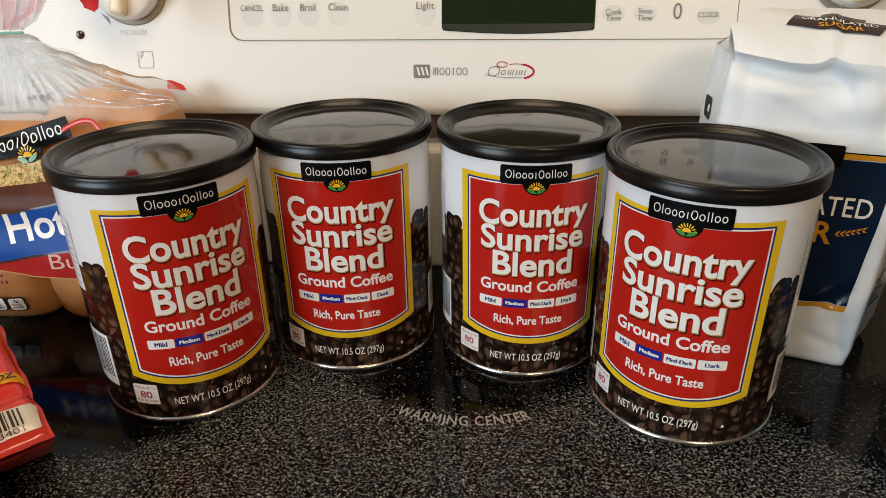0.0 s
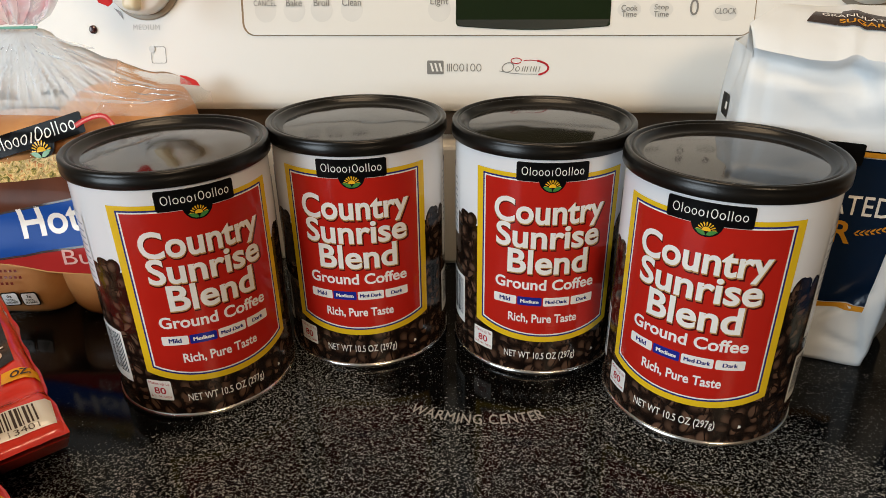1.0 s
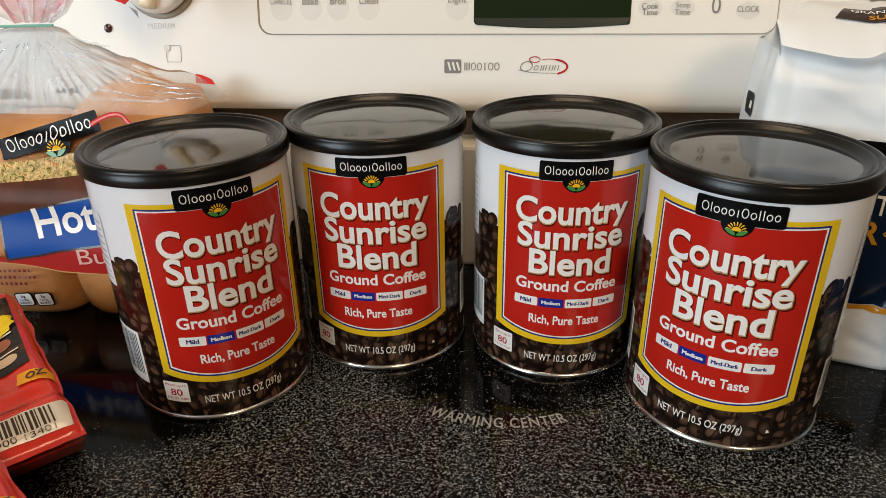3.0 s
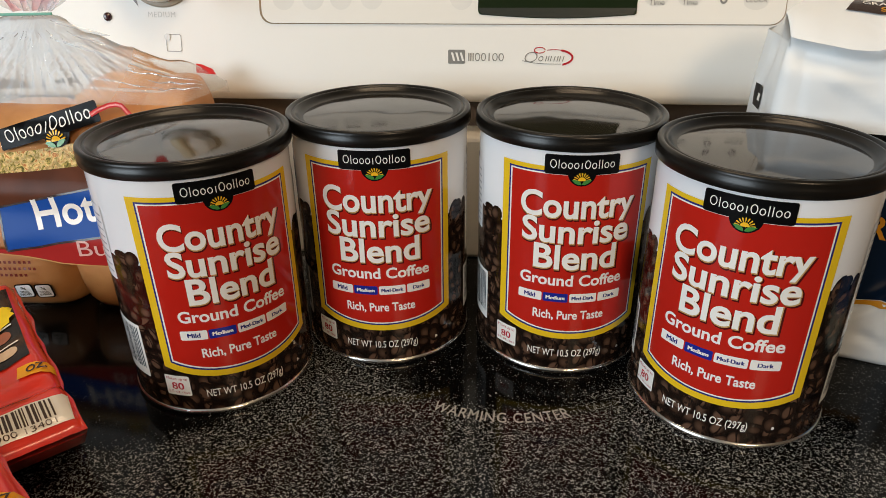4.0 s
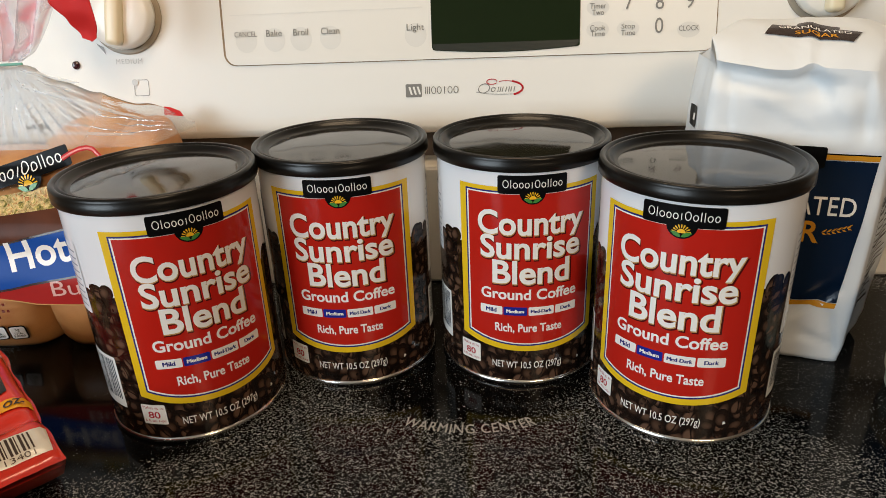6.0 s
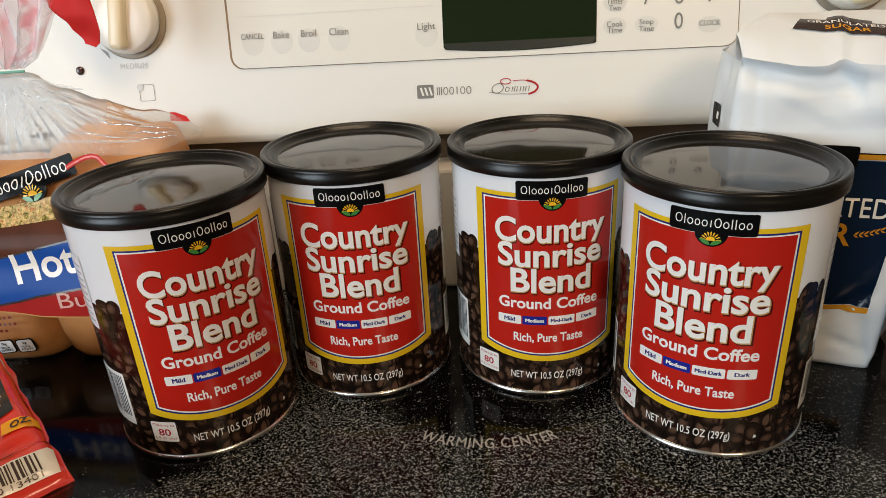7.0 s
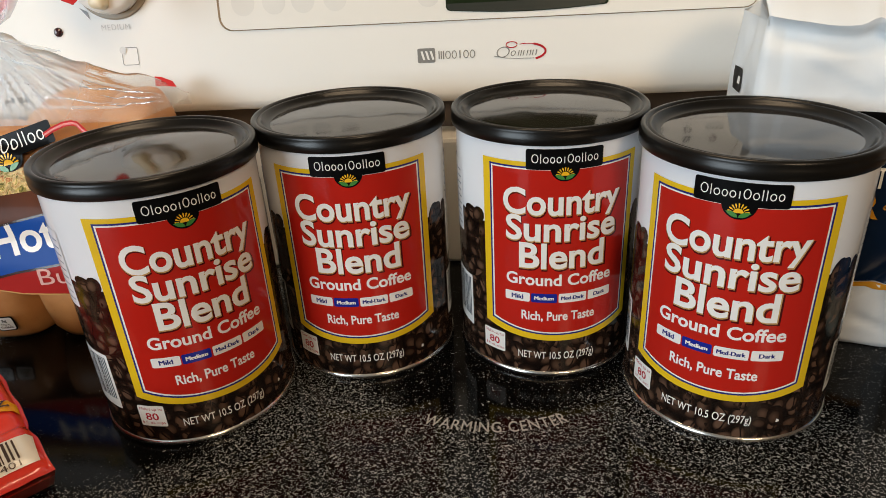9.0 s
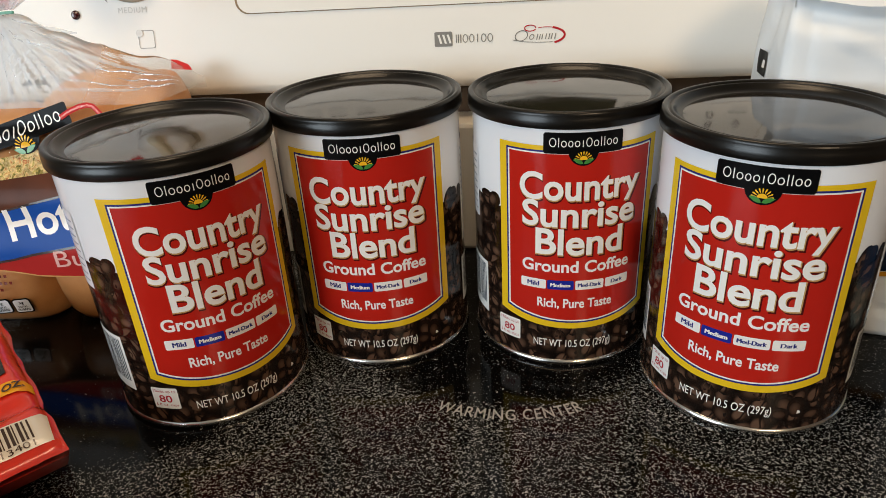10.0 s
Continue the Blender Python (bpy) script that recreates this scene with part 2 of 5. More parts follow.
def sliced(bm, step=0.0025):
    xs = [v.co.x for v in bm.verts]
    k = math.ceil(min(xs) / step)
    while k * step < max(xs):
        bmesh.ops.bisect_plane(bm, geom=bm.verts[:] + bm.edges[:] + bm.faces[:], dist=1e-7, plane_co=(k * step, 0, 0), plane_no=(1, 0, 0))
        k += 1
    return bm


def merge(*bms):
    out = bmesh.new()
    for b in bms:
        me = bpy.data.meshes.new("tmp")
        b.to_mesh(me)
        b.free()
        out.from_mesh(me)
        bpy.data.meshes.remove(me)
    return out


def at(bm, m):
    bmesh.ops.transform(bm, matrix=m, verts=bm.verts)
    return bm


def stroke_path(pts, w):
    """A flat ribbon of width w along points."""
    bm = bmesh.new()
    prev = None
    for k, p in enumerate(pts):
        a, b = Vector(pts[max(0, k - 1)]), Vector(pts[min(len(pts) - 1, k + 1)])
        d = (b - a).normalized()
        nrm = Vector((-d.y, d.x)) * w / 2
        v = (bm.verts.new((p[0] + nrm.x, p[1] + nrm.y, 0)), bm.verts.new((p[0] - nrm.x, p[1] - nrm.y, 0)))
        if prev:
            bm.faces.new((prev[0], prev[1], v[1], v[0]))
        prev = v
    return bm


def ring_mark(cx, cy, rx, ry, w, lean=0.0, n=18):
    """A thin oval ring as a flat print."""
    bm = bmesh.new()
    out, inn = [], []
    for k in range(n):
        c, s_ = math.cos(2 * math.pi * k / n), math.sin(2 * math.pi * k / n)
        out.append(bm.verts.new((cx + rx * c + lean * ry * s_, cy + ry * s_, 0)))
        inn.append(bm.verts.new((cx + (rx - w) * c + lean * (ry - w) * s_, cy + (ry - w) * s_, 0)))
    for k in range(n):
        j = (k + 1) % n
        bm.faces.new((out[k], out[j], inn[j], inn[k]))
    return bm


def bar_mark(x, y0, y1, w, lean=0.0):
    return outline([(x + lean * y0, y0), (x + w + lean * y0, y0), (x + w + lean * y1, y1), (x + lean * y1, y1)])


def sun_print(cx, cy, r):
    """A half disc with thin rays."""
    made = [outline([(cx + 0.48 * r * math.cos(math.pi * k / 12), cy + 0.48 * r * math.sin(math.pi * k / 12)) for k in range(13)])]
    for k in range(9):
        a = math.pi * (k + 0.5) / 9
        c, s_ = math.cos(a), math.sin(a)
        made.append(outline([(cx + p * r * c - q * r * s_, cy + p * r * s_ + q * r * c) for p, q in ((0.56, -0.035), (0.96, -0.075), (1.04, 0.0), (0.96, 0.075), (0.56, 0.035))]))
    return merge(*made)


def logo_marks(x0, x1, base, height, low, stroke):
    """A row of plain ovals and bars that stands for logo lettering: tall (capital T), low (o) and bar (i, I) marks."""
    marks = (("T", 1.25), ("I", 0.35), ("o", 1.0), ("o", 0.9), ("o", 0.95), ("i", 0.55), ("T", 1.1), ("o", 0.95), ("I", 0.35), ("I", 0.35), ("o", 0.95), ("o", 0.9))
    unit = (x1 - x0) / sum(w + 0.22 for _, w in marks)
    x, made = x0, []
    for kind, w in marks:
        wide = w * unit
        if kind == "T":
            made.append(ring_mark(x + wide / 2, base + height / 2, wide / 2, height / 2, stroke))
        elif kind == "o":
            made.append(ring_mark(x + wide / 2, base + low / 2, wide / 2, low / 2, stroke))
        else:
            made.append(bar_mark(x + (wide - stroke) / 2, base, base + (height if kind == "I" else low), stroke))
        x += wide + 0.22 * unit
    return merge(*made)


# ---- the range: cooktop and backguard ----
def cooktop():
    bm = bmesh.new()
    box(bm, -0.385, 0.385, -0.13, 0.5, -0.012, 0.0, 0.003, 3)
    top = finish("cooktop", bm, M_GLASS)
    tagged(top, "black ceramic glass cooktop with fine white speckles", "cooktop", kind="structure")
    # lettering round the warming zone, on an arc of 90 mm radius
    t = sliced(text_mesh("WARMING CENTER", -0.0365, 0.0365, -0.0078, 0.0, 0.006, 1.08), 0.002)
    for v in t.verts:
        a, r = v.co.x / 0.0935, 0.0905 - v.co.y
        v.co = Vector((-0.005 + r * math.sin(a), 0.3875 - r * math.cos(a), 0.0004))
    part("zone_lettering", t, M_SILKSCREEN, top, "white words printed on the glass in an arc")
    return top


cooktop()

GUARD_Y, GUARD_SLOPE = 0.4829, 0.2092      # guard face: y at 0.15 m height, lean backwards


def on_guard(bm, out):
    """Lay a flat sheet (x across, y true height) on the leaning face, out metres proud."""
    c = math.sqrt(1 + GUARD_SLOPE ** 2)
    for v in bm.verts:
        o = out + v.co.z
        v.co = Vector((v.co.x, GUARD_Y + GUARD_SLOPE * (v.co.y - 0.15) - o / c, v.co.y + o * GUARD_SLOPE / c))
    return bm


def backguard():
    e = new("backguard")
    tagged(e, "white enamel backguard of an electric range, stain and painted shade at the foot", "range backguard", kind="structure")
    bm = bmesh.new()
    # leaning front with a rounded lower lip that turns under
    face = lambda z: GUARD_Y + GUARD_SLOPE * (z - 0.15)
    prof = [(0.56, 0.1180), (face(0.125) + 0.006, 0.1180)]
    for k in range(1, 9):
        t = radians(90 * k / 8)
        prof.append((face(0.125) + 0.006 - 0.006 * math.sin(t), 0.1250 - 0.007 * math.cos(t)))
    prof += [(face(z), z) for z in (0.13, 0.142, 0.16, 0.2, 0.25, 0.31)]
    top = prof[-1][0]
    prof += [(top + 0.006, 0.318), (top + 0.02, 0.322), (0.56, 0.322)]
    rows = [[bm.verts.new((x, y, z)) for y, z in prof] for x in (-0.385, -0.38, 0.38, 0.385)]
    for a, b in zip(rows, rows[1:]):
        for k in range(len(prof)):
            j = (k + 1) % len(prof)
            bm.faces.new((a[k], a[j], b[j], b[k]))
    bm.faces.new(rows[0])
    bm.faces.new(rows[-1])
    bmesh.ops.recalc_face_normals(bm, faces=bm.faces)
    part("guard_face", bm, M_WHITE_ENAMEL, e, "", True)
    bm = bmesh.new()
    box(bm, -0.384, 0.384, 0.500, 0.55, 0.0957, 0.1178)
    part("vent_slot", bm, M_DARK_GAP, e, "dark vent slot")
    bm = bmesh.new()
    box(bm, -0.384, 0.384, 0.472, 0.55, 0.0002, 0.0955, 0.003, 2)
    part("riser", bm, M_RISER, e)
    return e


guard = backguard()


def control_panel():
    e = new("control_panel")
    tagged(e, "cream control panel with grey touch pads and dark display", "control panel")
    P = lambda name, bm, mat, out, label="": part(name, on_guard(bm, out), mat, e, label)
    P("seam", outline(rounded(-0.1790, 0.1680, 0.1692, 0.272, 0.0085)), M_SEAM, 0.0002, "brown grime in the seam")
    body = outline(rounded(-0.1772, 0.1672, 0.1697, 0.271, 0.0080))
    ext = bmesh.ops.extrude_face_region(body, geom=body.faces[:])
    for v in ext["geom"]:
        if isinstance(v, bmesh.types.BMVert):
            v.co.z += 0.0012
    P("panel_face", body, M_PANEL, 0.0)
    pts = [(0.0745, 0.218), (-0.0290, 0.218), (-0.0290, 0.1775), (-0.0280, 0.1757)]
    pts += [(-0.0265 + 0.0995 * k / 12, 0.1752 - 0.0022 * math.sin(math.pi * k / 12)) for k in range(13)] + [(0.0742, 0.1762)]
    P("display", outline(pts), M_DISPLAY, 0.0017, "black glass clock display")
    P("display_band", outline([(x, z + 0.0008 if z > 0.18 else z) for x, z in [(0.0742, 0.1795), (-0.0287, 0.1795), (-0.0284, 0.1779), (-0.0265, 0.1757)] + [(-0.0255 + 0.0975 * k / 12, 0.1755 - 0.0021 * math.sin(math.pi * k / 12)) for k in range(13)]]), M_BAND, 0.0019)
    for words, x, z, w, h in (("CANCEL", -0.1614, 0.1903, 0.0160, 0.0037), ("Bake", -0.1409, 0.1905, 0.0112, 0.0046), ("Broil", -0.1217, 0.1906, 0.0106, 0.0046), ("Clean", -0.1006, 0.1908, 0.0132, 0.0046),
                              ("Light", -0.0402, 0.1906, 0.0122, 0.0058), ("Cook", 0.0864, 0.1866, 0.0106, 0.0036), ("Time", 0.0864, 0.1828, 0.0098, 0.0034), ("Stop", 0.1072, 0.1866, 0.0092, 0.0042),
                              ("Time", 0.1072, 0.1828, 0.0098, 0.0034), ("0", 0.1282, 0.1868, 0.0056, 0.0100), ("CLOCK", 0.1485, 0.1845, 0.0136, 0.0034),
                              ("Timer", 0.0864, 0.2008, 0.0112, 0.0036), ("Two", 0.0864, 0.1966, 0.0080, 0.0034),
                              ("7", 0.1072, 0.2022, 0.005, 0.009), ("8", 0.1282, 0.2022, 0.0056, 0.0100), ("9", 0.1485, 0.2022, 0.0056, 0.0100)):
        if words not in ("Time", "Two", "0", "8", "9", "7"):
            n = 18
            dy = -0.0045 if x < 0 else -0.001
            P("touch_pad", outline([(x + 0.0078 * math.cos(2 * math.pi * k / n), z + dy + (0.0080 if x < 0 else 0.0052) * math.sin(2 * math.pi * k / n)) for k in range(n)]), M_PAD, 0.00132)
        P("pad_word", text_mesh(words, x - w / 2, x + w / 2, z - h / 2, z + h / 2), M_GREY_INK, 0.0018)
    P("panel_line", outline([(-0.172, 0.2030), (-0.035, 0.2040), (-0.035, 0.2043), (-0.172, 0.2033)]), M_PAD, 0.0016)
    return e


control_panel()


def guard_prints():
    P = lambda name, bm, mat, out=0.0004, label="": part(name, on_guard(bm, out), mat, guard, label)
    P("maker_badge", outline(rounded(-0.0488, -0.0372, 0.1443, 0.1533, 0.001)), M_GREY_INK)
    for k in range(3):
        x = -0.0468 + k * 0.0030
        P("badge_stripe", outline([(x, 0.1515), (x + 0.0014, 0.1515), (x + 0.0030, 0.1461), (x + 0.0016, 0.1461)]), M_WHITE_ENAMEL, 0.0007)
    marks = []
    for k, (w, kind) in enumerate(((0.0040, 2), (0.0036, 1), (0.0034, 1), (0.0030, 0), (0.0036, 1), (0.0036, 1))):
        x = -0.0352 + sum((0.0040, 0.0036, 0.0034, 0.0030, 0.0036)[:k]) + 0.0006 * k
        if kind == 1:
            marks.append(ring_mark(x + w / 2, 0.14875, w / 2, 0.0026, 0.00055))
        else:
            marks += [bar_mark(x + q, 0.1462, 0.1513, 0.0007) for q in ((0.0002, 0.0016, 0.0031) if kind else (0.0011,))]
    P("maker_name", merge(*marks), M_GREY_INK)
    arc = lambda cx, cz, p, q, t0, t1, n=20: [(cx + p * math.cos(radians(t0 + (t1 - t0) * k / n)), cz + q * math.sin(radians(t0 + (t1 - t0) * k / n))) for k in range(n + 1)]
    P("swoosh", stroke_path(arc(0.0225, 0.1487, 0.0122, 0.0050, -62, 68), 0.0013), M_RED_INK)
    P("swoosh_thin", stroke_path(arc(0.0225, 0.1487, 0.0122, 0.0050, 68, 112), 0.0005), M_RED_INK)
    P("swoosh_dot", stroke_path(arc(0.0128, 0.1533, 0.0036, 0.0018, 0, 340), 0.0006), M_RED_INK)
    P("swoosh_line", stroke_path([(0.0015, 0.1466), (0.009, 0.1452), (0.017, 0.1447), (0.0275, 0.1446)], 0.0004), M_GREY_INK)
    series = [ring_mark(0.0072, 0.1489, 0.0042, 0.0034, 0.0006, 0.25), ring_mark(0.0138, 0.1480, 0.0016, 0.0017, 0.0005, 0.25)]
    series += [bar_mark(x - 0.25 * 0.1463, 0.1463, 0.1497, 0.00055, 0.25) for x in (0.0166, 0.0182, 0.0198, 0.0222, 0.0242, 0.0258, 0.0280)]
    P("series_name", merge(*series), M_GREY_INK)
    # burner symbol: an open square with a filled dot
    out_, in_ = rounded(-0.2478, -0.2366, 0.1508, 0.1622, 0.0014), rounded(-0.2474, -0.2370, 0.1512, 0.1618, 0.0012)
    bm = bmesh.new()
    vo, vi = [bm.verts.new((x, y, 0)) for x, y in out_], [bm.verts.new((x, y, 0)) for x, y in in_]
    for k in range(len(vo)):
        j = (k + 1) % len(vo)
        bm.faces.new((vo[k], vo[j], vi[j], vi[k]))
    P("burner_symbol", bm, M_GREY_INK)
    P("burner_dot", outline([(-0.2466 + 0.0023 * math.cos(2 * math.pi * k / 20), 0.1604 + 0.0023 * math.sin(2 * math.pi * k / 20)) for k in range(20)]), M_PAD_DARK, 0.0007)
    P("heat_word", text_mesh("MEDIUM", -0.2590, -0.2395, 0.1732, 0.1768, 0.0, 1.15), M_PAD_DARK)
    P("pointer", outline([(-0.2722, 0.1880), (-0.2655, 0.1800), (-0.2668, 0.1852)]), M_GREY_INK)
    lens = lathe([(0.0, 0.0022), (0.0016, 0.0020), (0.0026, 0.0012), (0.0030, 0.0)], 24)
    for v in lens.verts:
        v.co = Vector((v.co.x - 0.2890, v.co.y + 0.1735, v.co.z))
    P("indicator_lens", lens, M_LENS, 0.0003, "dark red indicator lamp")


guard_prints()


def knob(x, z):
    e = new("burner_knob")
    tagged(e, "cream plastic burner knob with a raised grip bar", "knob", "burner knobs")
    # tan ring added for the knob's shadow on the guard
    ring = lathe([(0.0265, 0.0), (0.0265, 0.0008), (0.0255, 0.0012), (0.020, 0.0013), (0.0, 0.0013)], 64)
    part("shadow_ring", ring, M_SHADOW_RING, e, "tan ring standing in for the knob's shadow", True)
    part("knob_body", lathe([(0.0215, 0.0016), (0.0232, 0.0030), (0.0236, 0.0070), (0.0230, 0.0110), (0.0210, 0.0132), (0.0120, 0.0142), (0.0, 0.0144)], 64), M_KNOB, e, "", True)
    bm = box(bmesh.new(), -0.0056, 0.0056, -0.0212, 0.0212, 0.0100, 0.0208, 0.0036, 4)
    part("grip_bar", bm, M_GRIP, e, "yellowed grip bar", True)
    c = math.sqrt(1 + GUARD_SLOPE ** 2)
    n = Vector((0, -1 / c, GUARD_SLOPE / c))
    up = Vector((0, GUARD_SLOPE / c, 1 / c))
    m = Matrix(((1, up.x, n.x, x), (0, up.y, n.y, GUARD_Y + GUARD_SLOPE * (z - 0.15)), (0, up.z, n.z, z), (0, 0, 0, 1)))
    e.matrix_basis = m @ pose(0, 0, 0.0004, 0, 0, -6)
    return e, m


k1, km = knob(-0.2480, 0.2055)
copy_thing(k1, Matrix.Translation((0.4860, 0.0011, 0.0052)) @ km)


# ---- coffee cans ----
R_CAN, R_LID, H_CAN = 0.0495, 0.0517, 0.141


def wrapped(bm, layer):
    """Lay a flat sheet (x along the round, y up) on the can, layer times 0.05 mm out."""
    sliced(bm)
    r = R_CAN + 0.00014 + layer * 0.00005
    for v in bm.verts:
        a = v.co.x / R_CAN
        v.co = Vector((r * math.sin(a), -r * math.cos(a), v.co.y))
    return bm


def shield(w, top, side, foot):
    """The label's plate: straight top and sides, a bowed foot."""
    pts = [(w, top), (-w, top)]
    n = 16
    for k in range(n + 1):
        x = -w + 2 * w * k / n
        pts.append((x * 0.995, foot + (side - foot) * (abs(x) / w) ** 2.2))
    return pts


def bean_print():
    rng = random.Random(7)
    bm = bmesh.new()
    uvl = bm.loops.layers.uv.new("UVMap")
    spots = []
    for i in range(41):
        for j in range(14):
            u = (-155 + i * 7.75 + rng.uniform(-2.4, 2.4)) / 1000
            z = (4 + j * 6.5 + rng.uniform(-2.2, 2.2)) / 1000
            if abs(u) < 0.037 and z > 0.032:
                continue
            spots.append((u, z))
    rng.shuffle(spots)
    for k, (u, z) in enumerate(spots):
        a, b = rng.uniform(5.0, 6.8) / 1000, rng.uniform(3.5, 4.6) / 1000
        t = rng.uniform(0, math.pi)
        r = R_CAN + 0.00012 + 0.00008 * k / len(spots)

        def put(p, q):
            uu, zz = u + p * a * math.cos(t) - q * b * math.sin(t), z + p * a * math.sin(t) + q * b * math.cos(t)
            return bm.verts.new((r * math.sin(uu / R_CAN), -r * math.cos(uu / R_CAN), max(0.0032, zz)))
        n = 12
        rings = [[(0.0, 0.0)]] + [[(f * math.cos(2 * math.pi * i / n), f * math.sin(2 * math.pi * i / n)) for i in range(n)] for f in (0.55, 1.0)]
        vs = [[put(*c) for c in ring] for ring in rings]
        for i in range(n):
            j = (i + 1) % n
            for ids in (((0, 0), (1, i), (1, j)), ((1, i), (2, i), (2, j), (1, j))):
                f = bm.faces.new([vs[p][q] for p, q in ids])
                for loop, (p, q) in zip(f.loops, ids):
                    loop[uvl].uv = rings[p][q]
    return bm


def bean_ground():
    rng = random.Random(3)
    pts = [(-0.1545, 0.0032), (0.1545, 0.0032)]
    n = 150
    for k in range(n + 1):
        u = 0.1545 - 0.309 * k / n
        pts.append((u, 0.0862 + 0.0022 * math.sin(u * 900 + 1) + rng.uniform(-0.0008, 0.0008)))
    return pts


def coffee_can():
    e = new("coffee_can")
    tagged(e, "red and yellow labelled steel coffee can with black lid", "coffee can", "coffee cans")
    wrap = part("printed_label", lathe([(R_CAN, 0.003), (R_CAN, 0.05), (R_CAN, 0.1), (R_CAN, 0.1345)]), M_LABEL_WHITE, e, "white paper label printed with coffee beans", True)
    part("bottom_rim", lathe([(0.0, 0.0012), (0.0465, 0.0012), (0.0475, 0.0), (0.0499, 0.0), (0.0505, 0.0006), (0.0506, 0.0018), (0.0502, 0.0028), (0.0495, 0.0032)]), M_STEEL, e, "bare metal bottom rim", True)
    lid = part("lid", lathe([(0.0498, 0.1330), (0.0515, 0.1330), (0.0517, 0.1334), (0.0517, 0.1372), (0.0515, 0.1375), (0.0515, 0.1392), (0.0513, 0.1402), (0.0506, 0.1409), (0.0498, 0.1410),
                             (0.0490, 0.1408), (0.0485, 0.1402), (0.0482, 0.1397), (0.0477, 0.1398), (0.0472, 0.1402), (0.0466, 0.1403), (0.0460, 0.1399), (0.0452, 0.1388), (0.0440, 0.1376), (0.0425, 0.1370), (0.0418, 0.1369)]), M_LID, e, "black ridged plastic lid", True)
    part("lid_window", lathe([(0.0418 * k / 12, 0.1369 + 0.0013 * (1 - (k / 12) ** 2)) for k in range(12, -1, -1)]), M_MEMBRANE, lid, "smoky glossy centre of the lid", True)
    P = lambda name, bm, mat, layer, label="": part(name, wrapped(bm, layer), mat, wrap, label, name in ("yellow_border", "navy_line", "white_line", "red_panel", "plaque", "plaque_round", "strength_button"))
    part("bean_ground", wrapped(outline(bean_ground()), -1.0), M_BEAN_DARK, wrap)
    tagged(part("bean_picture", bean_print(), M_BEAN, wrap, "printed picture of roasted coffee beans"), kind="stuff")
    P("yellow_border", outline(shield(0.0425, 0.1245, 0.0300, 0.0236)), M_YELLOW, 2)
    P("navy_line", outline(shield(0.0383, 0.1222, 0.0330, 0.0272)), M_NAVY, 3)
    P("white_line", outline(shield(0.0373, 0.1213, 0.0339, 0.0282)), M_WHITE_INK, 4)
    P("red_panel", outline(shield(0.0364, 0.1206, 0.0347, 0.0290)), M_RED, 5, "red label panel")
    for words, x0, x1, y0, y1, tail in (("Country", -0.0304, 0.0304, 0.0972, 0.1115, 0.62), ("Sunrise", -0.0290, 0.0286, 0.0828, 0.0970, None), ("Blend", -0.0219, 0.0221, 0.0674, 0.0820, None)):
        P("title_shadow", text_mesh(words, x0 - 0.0001, x1 + 0.0016, y0 - 0.0016, y1 - 0.0004, 0.030, 1.0, tail), M_MAROON, 6)
        P("title_edge", text_mesh(words, x0 - 0.0001, x1 + 0.0006, y0 - 0.0007, y1, 0.025, 1.0, tail), M_CREAM, 7)
        P("title_word", text_mesh(words, x0, x1, y0, y1, 0.023, 1.0, tail), M_WHITE_INK, 8, "white title word")
    P("ground_line", text_mesh("Ground Coffee", -0.0289, 0.0276, 0.0574, 0.0643, 0.024), M_WHITE_INK, 6)
    P("taste_line", text_mesh("Rich, Pure Taste", -0.0206, 0.0185, 0.0355, 0.0420, 0.022), M_WHITE_INK, 6)
    for words, x0, x1, ix, iy in (("Mild", -0.0295, -0.0162, 0.0036, 0.0014), ("Medium", -0.0156, -0.0022, 0.0018, 0.0016), ("Med-Dark", -0.0014, 0.0133, 0.0014, 0.0016), ("Dark", 0.0142, 0.0278, 0.0034, 0.0016)):
        on = words == "Medium"
        P("strength_button", outline(rounded(x0, x1, 0.0474, 0.0528, 0.0008)), M_BLUE if on else M_WHITE_INK, 6)
        P("strength_word", merge(*[text_mesh(words, x0 + ix + d, x1 - ix + d, 0.0474 + iy, 0.0528 - iy, 0.0) for d in (-0.00016, 0.0, 0.00016)]), M_WHITE_INK if on else M_NAVY, 7)
    P("plaque", outline(rounded(-0.0187, 0.0187, 0.1208, 0.1311, 0.0012)), M_BLACK_INK, 6, "black logo plaque")
    P("plaque_round", outline([(0.0070 * math.cos(2 * math.pi * k / 28), 0.1219 + 0.0070 * math.sin(2 * math.pi * k / 28)) for k in range(28)]), M_BLACK_INK, 6.5)
    P("logo", logo_marks(-0.0160, 0.0166, 0.1241, 0.0045, 0.0032, 0.00044), M_WHITE_INK, 7.5, "row of white logo marks")
    rng = random.Random(5)
    P("sun", sun_print(0.0, 0.1178, 0.0042), M_SUN, 7.5)
    for s in (-1, 1):
        P("leaf", outline([(s * q * 0.001, 0.1158 + r * 0.001) for q, r in ((0.1, 0.0), (1.6, 0.0), (3.2, 0.7), (4.9, 2.3), (3.4, 2.7), (1.6, 2.2), (0.5, 1.2))]), M_LEAF, 8.5)
    P("serving_box", outline(rounded(-0.0440, -0.0302, 0.0122, 0.0248, 0.0008)), M_WHITE_INK, 3)
    P("serving_number", text_mesh("80", -0.0405, -0.0337, 0.0160, 0.0204, 0.015), M_RED_INK, 4)
    P("serving_words", text_mesh("Makes up to", -0.0430, -0.0312, 0.0214, 0.0238), M_RED_INK, 4)
    P("serving_size", text_mesh("6 fl. oz. cups", -0.0430, -0.0312, 0.0132, 0.0154), M_RED_INK, 4)
